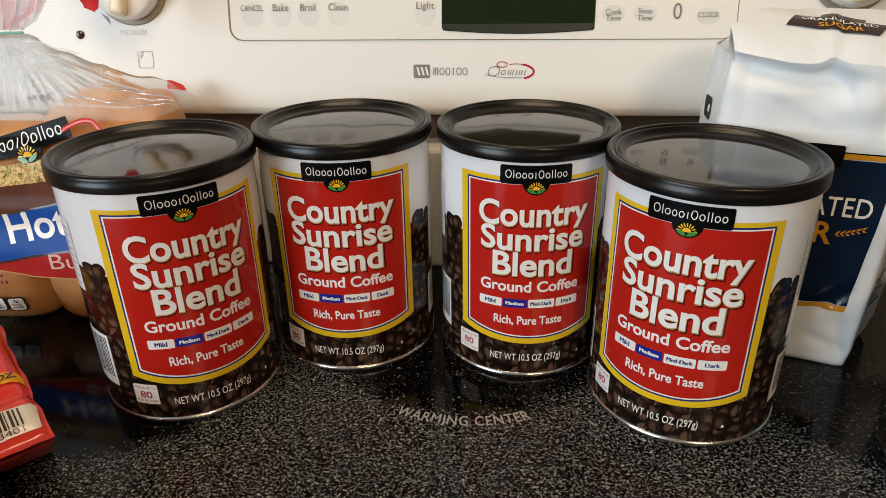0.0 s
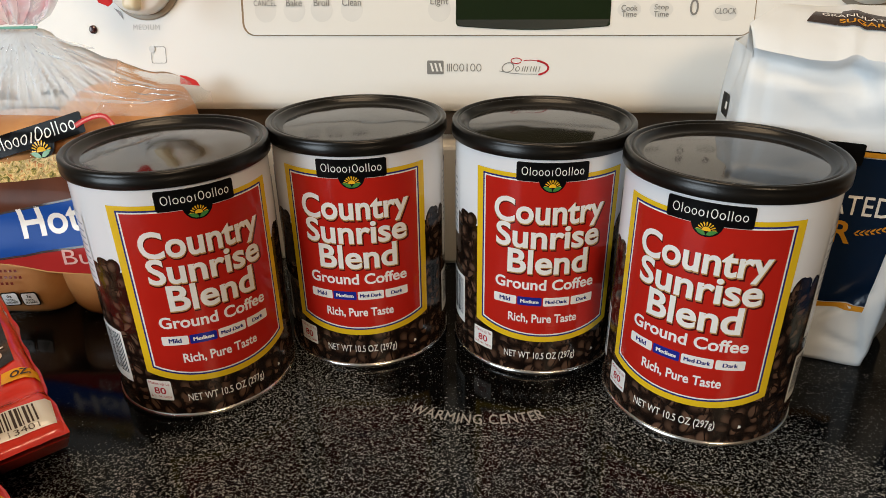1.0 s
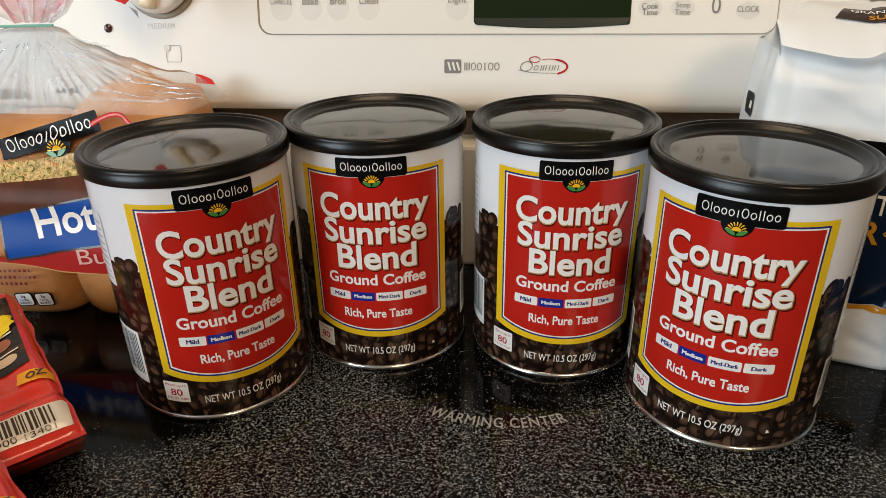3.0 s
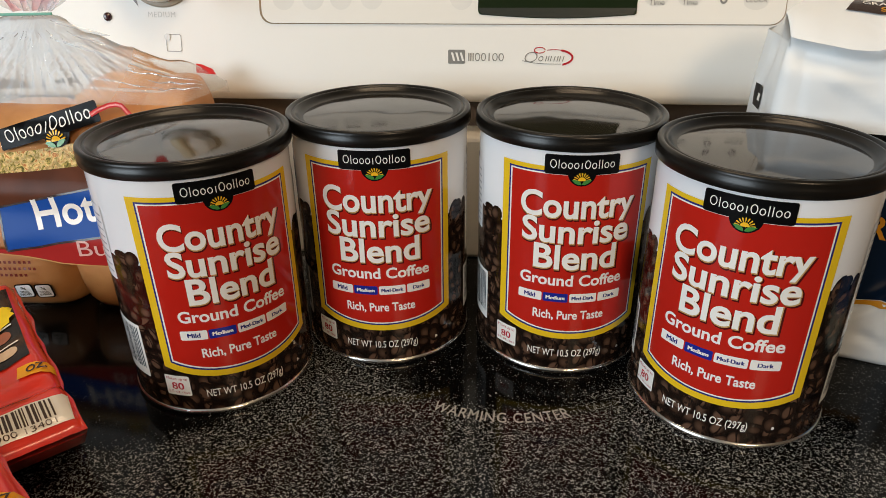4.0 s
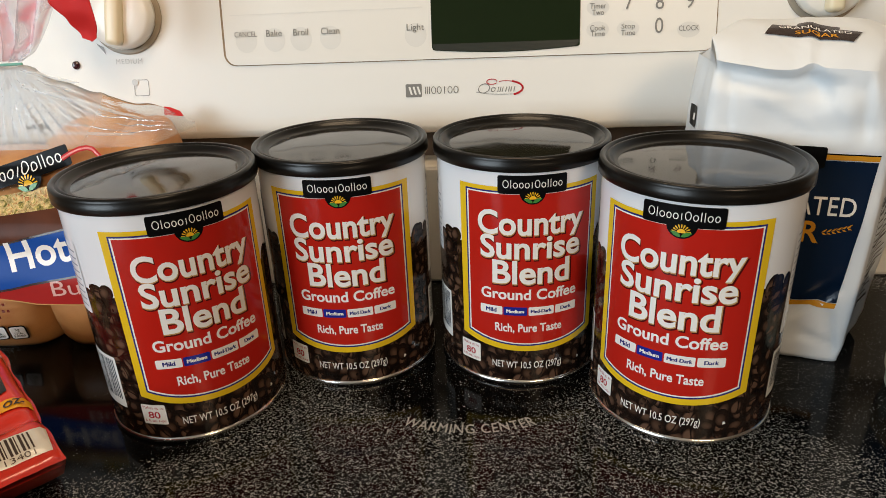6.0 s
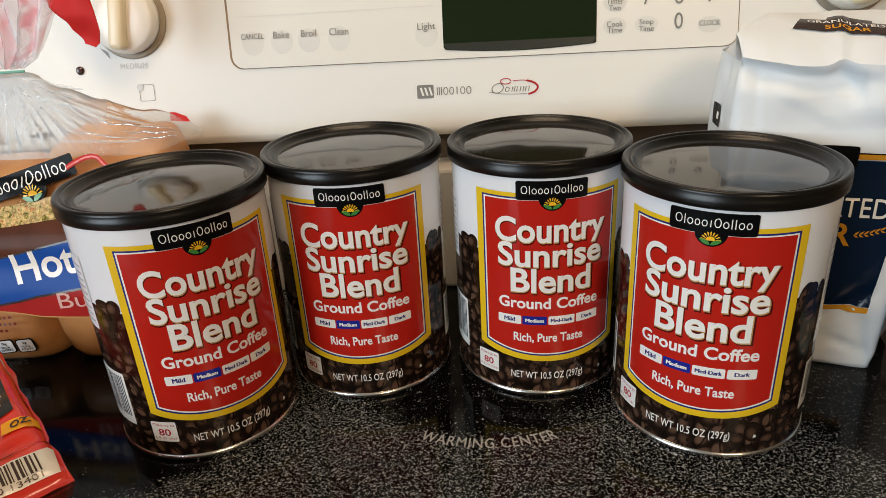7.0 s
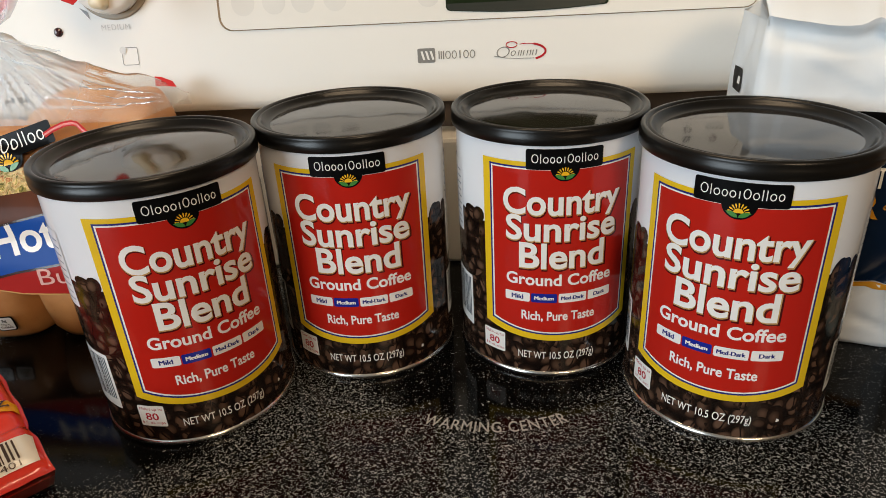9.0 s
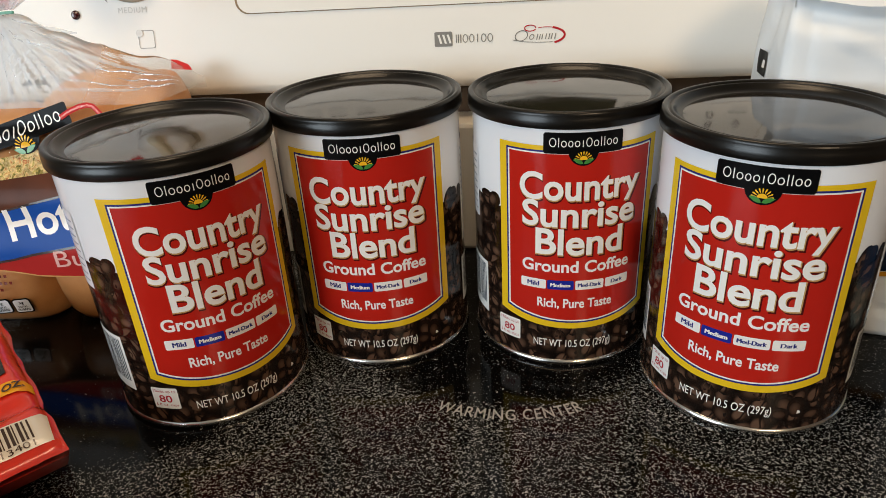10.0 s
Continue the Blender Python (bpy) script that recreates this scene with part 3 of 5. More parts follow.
    P("net_weight", text_mesh("NET WT 10.5 OZ (297g)", -0.0224, 0.0194, 0.0102, 0.0163, 0.004), M_WHITE_INK, 3)
    P("seal_mark", outline([(0.031, 0.0118), (0.0328, 0.0122), (0.0322, 0.0136), (0.0312, 0.0139)]), M_WHITE_INK, 3)
    # side panels of small print and bar codes
    for s, x0, x1, y0, y1 in ((-1, 0.0545, 0.078, 0.0195, 0.0515), (1, 0.0605, 0.080, 0.0185, 0.0470)):
        P("barcode_panel", outline(rounded(min(s * x0, s * x1), max(s * x0, s * x1), y0, y1, 0.0006)), M_WHITE_INK, 3)
        x = x0 + 0.002
        while x < x1 - 0.002:
            w = rng.choice((0.0003, 0.0005, 0.0009))
            P("barcode_bar", outline([(s * x, y0 + 0.005), (s * (x + w), y0 + 0.005), (s * (x + w), y1 - 0.002), (s * x, y1 - 0.002)]), M_BARCODE, 4)
            x += w + rng.choice((0.0004, 0.0007))
    for s, x0 in ((-1, 0.0635), (1, 0.0640)):
        P("print_panel", outline(rounded(min(s * x0, s * 0.1), max(s * x0, s * 0.1), 0.0560 if s > 0 else 0.0755, 0.1150, 0.001)), M_LABEL_WHITE, 3)
        for k in range(9):
            z = 0.079 + k * 0.0038
            P("small_print", outline([(s * (x0 + 0.002), z), (s * (x0 + 0.03), z), (s * (x0 + 0.03), z + 0.0009), (s * (x0 + 0.002), z + 0.0009)]), M_SMALL_PRINT, 4)
    return e


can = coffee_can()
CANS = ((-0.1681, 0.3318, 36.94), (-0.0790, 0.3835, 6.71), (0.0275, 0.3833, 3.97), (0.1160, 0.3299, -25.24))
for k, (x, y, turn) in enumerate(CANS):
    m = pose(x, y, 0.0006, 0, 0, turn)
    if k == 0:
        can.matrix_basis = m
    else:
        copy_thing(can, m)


# ---- sugar bag ----
def smooth_table(z, table):
    for (z0, v0), (z1, v1) in zip(table, table[1:]):
        if z <= z1:
            t = max(0.0, (z - z0) / (z1 - z0))
            t = t * t * (3 - 2 * t)
            return v0 + (v1 - v0) * t
    return table[-1][1]


BAG_A = ((0.0, 0.0455), (0.012, 0.0472), (0.05, 0.0485), (0.12, 0.0488), (0.15, 0.0478), (0.18, 0.0455))      # half width of the front
BAG_B = ((0.0, 0.0305), (0.012, 0.0315), (0.06, 0.0330), (0.11, 0.0335), (0.15, 0.0325), (0.18, 0.0310))      # depth of the front
BAG_C = ((0.0, 0.0540), (0.012, 0.0600), (0.08, 0.0650), (0.14, 0.0632), (0.18, 0.0600))                      # half width of the back
SIDE_Y, BACK_Y = 0.0195, 0.0310


def bag_front(x, z):
    """Depth of the bag's front at width x and height z."""
    a, b = smooth_table(z, BAG_A), smooth_table(z, BAG_B)
    q = min(0.985, abs(x) / a)
    y = -b * (1 - q ** 14) ** (1 / 14)
    y += 0.0013 * noise.noise(Vector((x * 30, z * 22, 3.1))) + 0.0008 * noise.noise(Vector((x * 75, z * 60, 5.5)))
    y += 0.0034 * abs(noise.noise(Vector((x * 24 + 3, z * 17, 11.3)))) * min(1.0, 0.3 + max(0.0, (z - 0.10) / 0.05)) - 0.0008
    if z > 0.12:                        # the corner is pushed in towards the top
        s = (z - 0.12) / 0.056
        y += 0.75 * min(1.0, s) * max(0.0, x - (0.0478 - 0.0165 * s))
    if z > 0.135:                       # slack paper under the top fold
        s = min(1.0, (z - 0.135) / 0.03)
        y += s * 0.0042 * noise.noise(Vector((x * 38, z * 60, 7.7)))
        y += 0.0045 * s * math.exp(-((z - 0.1665 + 0.05 * x) / 0.0055) ** 2) * max(0.0, min(1.0, (0.014 - x) / 0.012))
    for x0, z0, x1, z1, wide, deep in CREASES:
        ux, uz = x1 - x0, z1 - z0
        length = math.hypot(ux, uz)
        t = ((x - x0) * ux + (z - z0) * uz) / length ** 2
        s = ((x - x0) * uz - (z - z0) * ux) / length
        fade = max(0.0, min(1.0, t / 0.25 + 0.4, (1.25 - t) / 0.35))
        y += deep * fade * (max(0.0, 1 - s / wide) if s > 0 else max(0.0, 1 + s / (0.3 * wide)))
    return y


def bag_side(way, s, z, out=0.0):
    """A point of the gusset on one side: s runs from the front edge to the back."""
    a, c = smooth_table(z, BAG_A) * 0.985, smooth_table(z, BAG_C) + (0.0050 if way > 0 else -0.0060)
    y0 = bag_front(way * a, z)
    fold = 0.0008 * math.sin(math.pi * s) * min(1.0, z / 0.03) + 0.0022 * noise.noise(Vector((s * 4 + way, z * 55, 2.4))) * math.sin(math.pi * s)
    x, y = a + (c - a) * s - fold, y0 + (SIDE_Y - y0) * s
    slope = Vector((SIDE_Y - y0, a - c)).normalized()
    return Vector((way * (x + slope.x * out), y + slope.y * out, z))


# folds of the paper: from, to, width, depth
CREASES = ((-0.044, 0.1735, 0.010, 0.1690, 0.010, 0.0042), (0.004, 0.178, 0.013, 0.160, 0.009, 0.0034), (-0.036, 0.172, -0.034, 0.138, 0.008, 0.0012),
           (0.038, 0.050, 0.014, 0.028, 0.008, 0.0030), (-0.030, 0.160, 0.004, 0.142, 0.014, 0.0014), (0.030, 0.172, 0.034, 0.140, 0.008, 0.0018),
           (0.036, 0.034, 0.042, 0.006, 0.007, 0.0026), (0.020, 0.020, 0.040, 0.012, 0.006, 0.0018), (-0.006, 0.120, 0.026, 0.108, 0.010, 0.0005))


def top_edge(x):
    """How far the front fold runs above or below its mean height."""
    return 0.0030 * max(0.0, (-x - 0.016) / 0.030) ** 1.5 + 0.0030 * math.exp(-((x - 0.002) / 0.0045) ** 2) + 0.0016 * noise.noise(Vector((x * 34, 0.4, 0.0)))


def top_height(x, t, zt):
    """Height of the folded top, front edge t = 0 to back edge t = 1."""
    side = 1 - 0.42 * min(1.0, abs(x) / 0.052) ** 4 * (1 - 0.6 * t)
    rise = 0.0215 * (1 - math.exp(-3.0 * t)) / 0.95 - 0.012 * max(0.0, (t - 0.8) / 0.2) ** 2
    return zt + top_edge(x) * (1 - t) + side * rise + (0.0012 * noise.noise(Vector((x * 50, t * 3, 2)))) * (1 if t > 0.02 else 0)


def on_bag(bm, out):
    """Lay a flat sheet (x to the right, y up) on the bag's front."""
    sliced(bm, 0.004)
    for k in range(1, 60):
        z = k * 0.004
        bmesh.ops.bisect_plane(bm, geom=bm.verts[:] + bm.edges[:] + bm.faces[:], dist=1e-7, plane_co=(0, z, 0), plane_no=(0, 1, 0))
    for v in bm.verts:
        v.co = Vector((v.co.x, bag_front(v.co.x, v.co.y) - 0.0006 - out, v.co.y))
    return bm


def sugar_bag():
    e = new("sugar_bag")
    tagged(e, "white paper sugar bag with navy and gold print on the cooktop", "sugar bag")
    bm = bmesh.new()
    nx, rings = 56, []
    zs = [0.0, 0.003, 0.008] + [0.008 + 0.0025 * k for k in range(1, 68)]
    for z in zs:
        a = smooth_table(z, BAG_A)
        ring = []
        xs = [a * 0.985 * math.sin(math.pi / 2 * (-1 + 2 * k / nx)) for k in range(nx + 1)]
        for x in xs:
            ring.append(bm.verts.new((x, bag_front(x, z), z + top_edge(x) * max(0.0, (z - 0.15) / 0.0255))))
        for k in range(1, 13):
            p = bag_side(1, k / 12, z)
            ring.append(bm.verts.new((p.x, p.y, z)))
        c = smooth_table(z, BAG_C)
        for k in range(13):
            f = 1 - 2 * k / 12
            ring.append(bm.verts.new(((c - 0.004) * f + 0.0055 * abs(f), BACK_Y + 0.001 * noise.noise(Vector((f * 4, 1, z * 60))), z)))
        for k in range(12, 0, -1):
            p = bag_side(-1, k / 12, z)
            ring.append(bm.verts.new((p.x, p.y, z)))
        rings.append(ring)
    for p, q in zip(rings, rings[1:]):
        for k in range(len(p)):
            j = (k + 1) % len(p)
            bm.faces.new((p[k], p[j], q[j], q[k]))
    bm.faces.new(list(reversed(rings[0])))
    body = part("paper_body", bm, M_PAPER, e, "", True)
    bmesh_top = bmesh.new()
    n, steps, prev = nx + 1, 20, None
    zt = zs[-1]
    a, c = smooth_table(zt, BAG_A) * 0.985, smooth_table(zt, BAG_C)
    edges = ([], [])
    for s in range(steps + 1):
        t = s / steps
        row = []
        for k in range(n):
            f = math.sin(math.pi / 2 * (-1 + 2 * k / nx))
            y0 = bag_front(a * f, zt)
            wide = (c + (0.0050 if f > 0 else -0.0060) - a) * min(1.0, t * (BACK_Y - y0) / (SIDE_Y - y0))
            tuck = 0.024 * max(0.0, (t - 0.3) / 0.7)
            x = f * (a + wide * (1 - max(0.0, (t - 0.3) / 0.7)) - tuck)
            row.append(bmesh_top.verts.new((x, y0 + (BACK_Y - y0) * t, top_height(x, t, zt))))
        for side in (0, 1):
            edges[side].append(row[-side])
        if prev:
            for k in range(n - 1):
                bmesh_top.faces.new((prev[k], prev[k + 1], row[k + 1], row[k]))
        prev = row
    for side, col in enumerate(edges):  # gusset walls under the raised fold
        way = 1 if side else -1
        low = []
        for v in col:
            y0 = bag_front(way * a, zt)
            p = bag_side(way, min(1.0, max(0.0, (v.co.y - y0) / (SIDE_Y - y0))), zt)
            low.append(bmesh_top.verts.new((p.x * 0.99, min(v.co.y, BACK_Y - 0.001), zt - 0.002)))
        for q in range(len(col) - 1):
            bmesh_top.faces.new((col[q], col[q + 1], low[q + 1], low[q]) if side else (col[q + 1], col[q], low[q], low[q + 1]))
    low = [bmesh_top.verts.new((v.co.x, v.co.y, zt - 0.003)) for v in prev]
    for q in range(n - 1):
        bmesh_top.faces.new((prev[q], prev[q + 1], low[q + 1], low[q]))
    bmesh.ops.split_edges(bmesh_top, edges=[ed for ed in bmesh_top.edges if len(ed.link_faces) == 2 and ed.calc_face_angle(0) > 0.7])
    part("folded_top", bmesh_top, M_PAPER, e, "flat folded paper top", True)
    P = lambda name, b, mat, out, label="": part(name, on_bag(b, out), mat, e, label, True)
    P("navy_panel", outline([(-0.0455, 0.041), (0.0370, 0.041), (0.0425, 0.127), (-0.0475, 0.127)]), M_SUGAR_NAVY, 0.0001, "navy printed panel")
    P("gold_line", outline([(-0.0475, 0.1275), (0.0426, 0.1275), (0.0428, 0.1303), (-0.0475, 0.1303)]), M_GOLD, 0.0001)
    P("black_line", outline([(-0.0475, 0.1303), (0.0428, 0.1303), (0.0428, 0.1311), (-0.0475, 0.1311)]), M_BLACK_INK, 0.0001)
    P("gold_line", outline([(-0.0455, 0.0370), (0.0366, 0.0370), (0.0370, 0.0405), (-0.0455, 0.0405)]), M_GOLD, 0.0001)
    P("name_word", text_mesh("GRANULATED", -0.0415, 0.0362, 0.0955, 0.1066, 0.006, 1.05), M_WHITE_INK, 0.0004, "white words")
    P("name_word", text_mesh("SUGAR", -0.0315, 0.0205, 0.0785, 0.0920, 0.02), M_GOLD, 0.0004, "gold word")
    for k in range(6):
        x = 0.0215 + k * 0.0024
        z = 0.0855 + 0.004 * (k / 5) ** 1.5
        for d in (-1, 1):
            P("wheat_grain", outline([(x, z), (x + 0.0010, z + d * 0.0013), (x + 0.0027, z + d * 0.0018 + 0.0006), (x + 0.0016, z + d * 0.0004)]), M_GOLD, 0.0004)
    P("plaque", outline(rounded(-0.0320, 0.0168, 0.1225, 0.1345, 0.0014)), M_BLACK_INK, 0.0006, "black logo plaque")

    def on_side(name, way, s0, s1, z0, z1, mat, label="", out=0.0004):
        bm = bmesh.new()
        rows = [[bm.verts.new(bag_side(way, s0 + (s1 - s0) * i / 8, z0 + (z1 - z0) * k / 4, out)) for i in range(9)] for k in range(5)]
        for p, q in zip(rows, rows[1:]):
            for i in range(8):
                bm.faces.new((p[i], p[i + 1], q[i + 1], q[i]) if way > 0 else (p[i + 1], p[i], q[i], q[i + 1]))
        part(name, bm, mat, e, label, True)

    # facts panel and small print on the gusset
    on_side("facts_edge", 1, 0.115, 0.130, 0.030, 0.104, M_BLACK_INK)
    on_side("facts_edge", 1, 0.115, 0.90, 0.104, 0.1046, M_BLACK_INK)
    on_side("heading_bar", 1, 0.16, 0.66, 0.0975, 0.1015, M_BLACK_INK)
    on_side("heading_bar", 1, 0.13, 0.50, 0.112, 0.118, M_BLACK_INK)
    rng = random.Random(4)
    for k in range(16):
        z = 0.033 + k * 0.0040
        on_side("side_print", 1, 0.16, rng.uniform(0.55, 0.88), z, z + (0.0018 if k % 5 == 0 else 0.0009), M_BLACK_INK)
    on_side("side_plaque", -1, 0.52, 0.80, 0.1345, 0.1470, M_BLACK_INK, "black logo plaque")
    on_side("plaque_mark", -1, 0.58, 0.66, 0.1385, 0.1425, M_WHITE_INK, "", 0.0007)
    # label on the folded top
    label_top = outline([(-0.0214, 0.0), (0.0215, 0.0), (0.0270, 0.0140), (-0.0170, 0.0140)])
    label_tab = outline([(-0.0050, 0.0140), (0.0160, 0.0140), (0.0165, 0.0180), (-0.0040, 0.0180)])
    words = text_mesh("GRANULATED", -0.0140, 0.0215, 0.0080, 0.0115, 0.004)
    word2 = text_mesh("SUGAR", -0.0060, 0.0150, 0.0022, 0.0062, 0.015)
    for name, b, mat, out in (("top_label", label_top, M_SUGAR_BROWN, 0.0003), ("top_label_tab", label_tab, M_SUGAR_BROWN, 0.0003), ("top_word", words, M_WHITE_INK, 0.0006), ("top_word", word2, M_GOLD, 0.0006)):
        sliced(b, 0.003)
        for k in range(1, 8):
            bmesh.ops.bisect_plane(b, geom=b.verts[:] + b.edges[:] + b.faces[:], dist=1e-7, plane_co=(0, k * 0.0025, 0), plane_no=(0, 1, 0))
        for v in b.verts:
            y = -0.0152 - 0.177 * v.co.x + v.co.y * 0.85
            y0 = bag_front(v.co.x, zt)
            v.co = Vector((v.co.x, y, top_height(v.co.x, (y - y0) / (BACK_Y - y0), zt) + out + 0.0005))
        part(name, b, mat, e)
    e.matrix_basis = pose(0.1858, 0.3976, 0.0006, 0, 0, -17)
    return e


def creased_paper():
    """White coated paper with soft dents and fine wrinkles."""
    m, n, l, b = shader("white_coated_paper")
    b.inputs["Base Color"].default_value = (0.73, 0.765, 0.79, 1)
    b.inputs["Roughness"].default_value = 0.5
    b.inputs["Specular IOR Level"].default_value = 0.3
    co = n.new("ShaderNodeTexCoord")
    dent, fine = n.new("ShaderNodeTexNoise"), n.new("ShaderNodeTexNoise")
    dent.inputs["Scale"].default_value, fine.inputs["Scale"].default_value = 26, 130
    dent.inputs["Detail"].default_value, fine.inputs["Detail"].default_value = 2, 5
    dent.inputs["Distortion"].default_value = 0.8
    b1, b2 = n.new("ShaderNodeBump"), n.new("ShaderNodeBump")
    b1.inputs["Strength"].default_value, b1.inputs["Distance"].default_value = 0.6, 0.0030
    b2.inputs["Strength"].default_value, b2.inputs["Distance"].default_value = 0.10, 0.001
    for t in (dent, fine):
        l.new(co.outputs["Object"], t.inputs["Vector"])
    l.new(dent.outputs[0], b1.inputs["Height"])
    l.new(fine.outputs[0], b2.inputs["Height"])
    l.new(b1.outputs[0], b2.inputs["Normal"])
    l.new(b2.outputs[0], b.inputs["Normal"])
    return m


M_PAPER = creased_paper()
M_SUGAR_NAVY = ink("bag_navy_print", (0.004, 0.013, 0.036))
M_SUGAR_BROWN = ink("bag_dark_print", (0.035, 0.022, 0.020))
M_GOLD = ink("gold_print", (0.62, 0.28, 0.02))
sugar_bag()


# ---- bag of buns ----
def film_material(name, tint, milky, ior, crinkle, rough=0.12, neck=None):
    """Thin clear packaging film: sees through, wrinkled gloss, a little milky."""
    m, n, l, b = shader(name)
    n.remove(b)
    out = n["Material Output"]
    clear, gloss, haze = n.new("ShaderNodeBsdfTransparent"), n.new("ShaderNodeBsdfGlossy"), n.new("ShaderNodeBsdfDiffuse")
    clear.inputs[0].default_value = (*tint, 1)
    # milky film; its bluish tint also stands in for reflected window light
    haze.inputs[0].default_value = (0.82, 0.91, 0.98, 1)
    gloss.inputs["Roughness"].default_value = rough
    co = n.new("ShaderNodeTexCoord")
    t = n.new("ShaderNodeTexNoise")
    t.inputs["Scale"].default_value, t.inputs["Detail"].default_value, t.inputs["Distortion"].default_value = 45, 5, 1.5
    l.new(co.outputs["Object"], t.inputs["Vector"])
    if neck:                            # wrinkles run out from the tied neck
        away, sp, turn, far, ray = [n.new("ShaderNode" + k) for k in ("VectorMath", "SeparateXYZ", "Math", "VectorMath", "CombineXYZ")]
        away.operation, turn.operation, far.operation = "SUBTRACT", "ARCTAN2", "LENGTH"
        away.inputs[1].default_value = neck
        l.new(co.outputs["Object"], away.inputs[0])
        l.new(away.outputs[0], sp.inputs[0])
        l.new(away.outputs[0], far.inputs[0])
        l.new(sp.outputs[2], turn.inputs[0])
        l.new(sp.outputs[0], turn.inputs[1])
        l.new(turn.outputs[0], ray.inputs[0])
        l.new(far.outputs["Value"], ray.inputs[1])
        squeeze = n.new("ShaderNodeVectorMath")
        squeeze.operation = "MULTIPLY"
        squeeze.inputs[1].default_value = (0.20, 0.60, 1.0)
        l.new(ray.outputs[0], squeeze.inputs[0])
        l.new(squeeze.outputs[0], t.inputs["Vector"])
        t.inputs["Distortion"].default_value = 0.3
    bp = n.new("ShaderNodeBump")
    bp.inputs["Strength"].default_value, bp.inputs["Distance"].default_value = crinkle, 0.004
    l.new(t.outputs[0], bp.inputs["Height"])
    fr = n.new("ShaderNodeFresnel")
    fr.inputs["IOR"].default_value = ior
    for s in (gloss, haze, fr):
        l.new(bp.outputs[0], s.inputs["Normal"])
    m1, m2 = n.new("ShaderNodeMixShader"), n.new("ShaderNodeMixShader")
    m1.inputs[0].default_value = milky
    if milky > 0.4:                     # more folds, so milkier, where the film is gathered
        sep, fold = n.new("ShaderNodeVectorMath"), n.new("ShaderNodeMapRange")
        sep.operation = "DISTANCE"
        sep.inputs[1].default_value = (-0.312, 0.418, 0.178)
        fold.inputs[1].default_value, fold.inputs[2].default_value = 0.022, 0.085
        fold.inputs[3].default_value, fold.inputs[4].default_value = 0.62, 0.20
        l.new(co.outputs["Object"], sep.inputs[0])
        l.new(sep.outputs["Value"], fold.inputs[0])
        l.new(fold.outputs[0], m1.inputs[0])
    if "printed" in name:               # red print broken up by the folds
        blot, tone = n.new("ShaderNodeTexNoise"), n.new("ShaderNodeValToRGB")
        blot.inputs["Scale"].default_value, blot.inputs["Detail"].default_value, blot.inputs["Distortion"].default_value = 42, 4, 2.0
        tone.color_ramp.elements[0].position, tone.color_ramp.elements[1].position = 0.42, 0.58
        tone.color_ramp.elements[0].color, tone.color_ramp.elements[1].color = (0.97, 0.86, 0.86, 1), (0.92, 0.30, 0.34, 1)
        l.new(co.outputs["Object"], blot.inputs["Vector"])
        l.new(blot.outputs[0], tone.inputs[0])
        l.new(tone.outputs[0], clear.inputs[0])
    l.new(clear.outputs[0], m1.inputs[1])
    glow = n.new("ShaderNodeBsdfTranslucent")
    glow.inputs[0].default_value = (0.86, 0.90, 0.94, 1)
    both = n.new("ShaderNodeMixShader")
    both.inputs[0].default_value = 0.25
    l.new(haze.outputs[0], both.inputs[1])
    l.new(glow.outputs[0], both.inputs[2])
    l.new(both.outputs[0], m1.inputs[2])
    l.new(fr.outputs[0], m2.inputs[0])
    l.new(m1.outputs[0], m2.inputs[1])
    l.new(gloss.outputs[0], m2.inputs[2])
    l.new(m2.outputs[0], out.inputs[0])
    return m


def bread_material():
    m, n, l, b = shader("baked_bun_crust")
    co = n.new("ShaderNodeTexCoord")
    t = n.new("ShaderNodeTexNoise")
    t.inputs["Scale"].default_value, t.inputs["Detail"].default_value = 22, 6
    l.new(co.outputs["Object"], t.inputs["Vector"])
    r = n.new("ShaderNodeValToRGB")
    r.color_ramp.elements[0].color, r.color_ramp.elements[1].color = (0.36, 0.13, 0.035, 1), (0.66, 0.34, 0.125, 1)
    r.color_ramp.elements[0].position, r.color_ramp.elements[1].position = 0.3, 0.72
    l.new(t.outputs[0], r.inputs[0])
    l.new(r.outputs[0], b.inputs["Base Color"])
    b.inputs["Roughness"].default_value = 0.5
    b.inputs["Coat Weight"].default_value = 0.35
    b.inputs["Coat Roughness"].default_value = 0.15
    return m


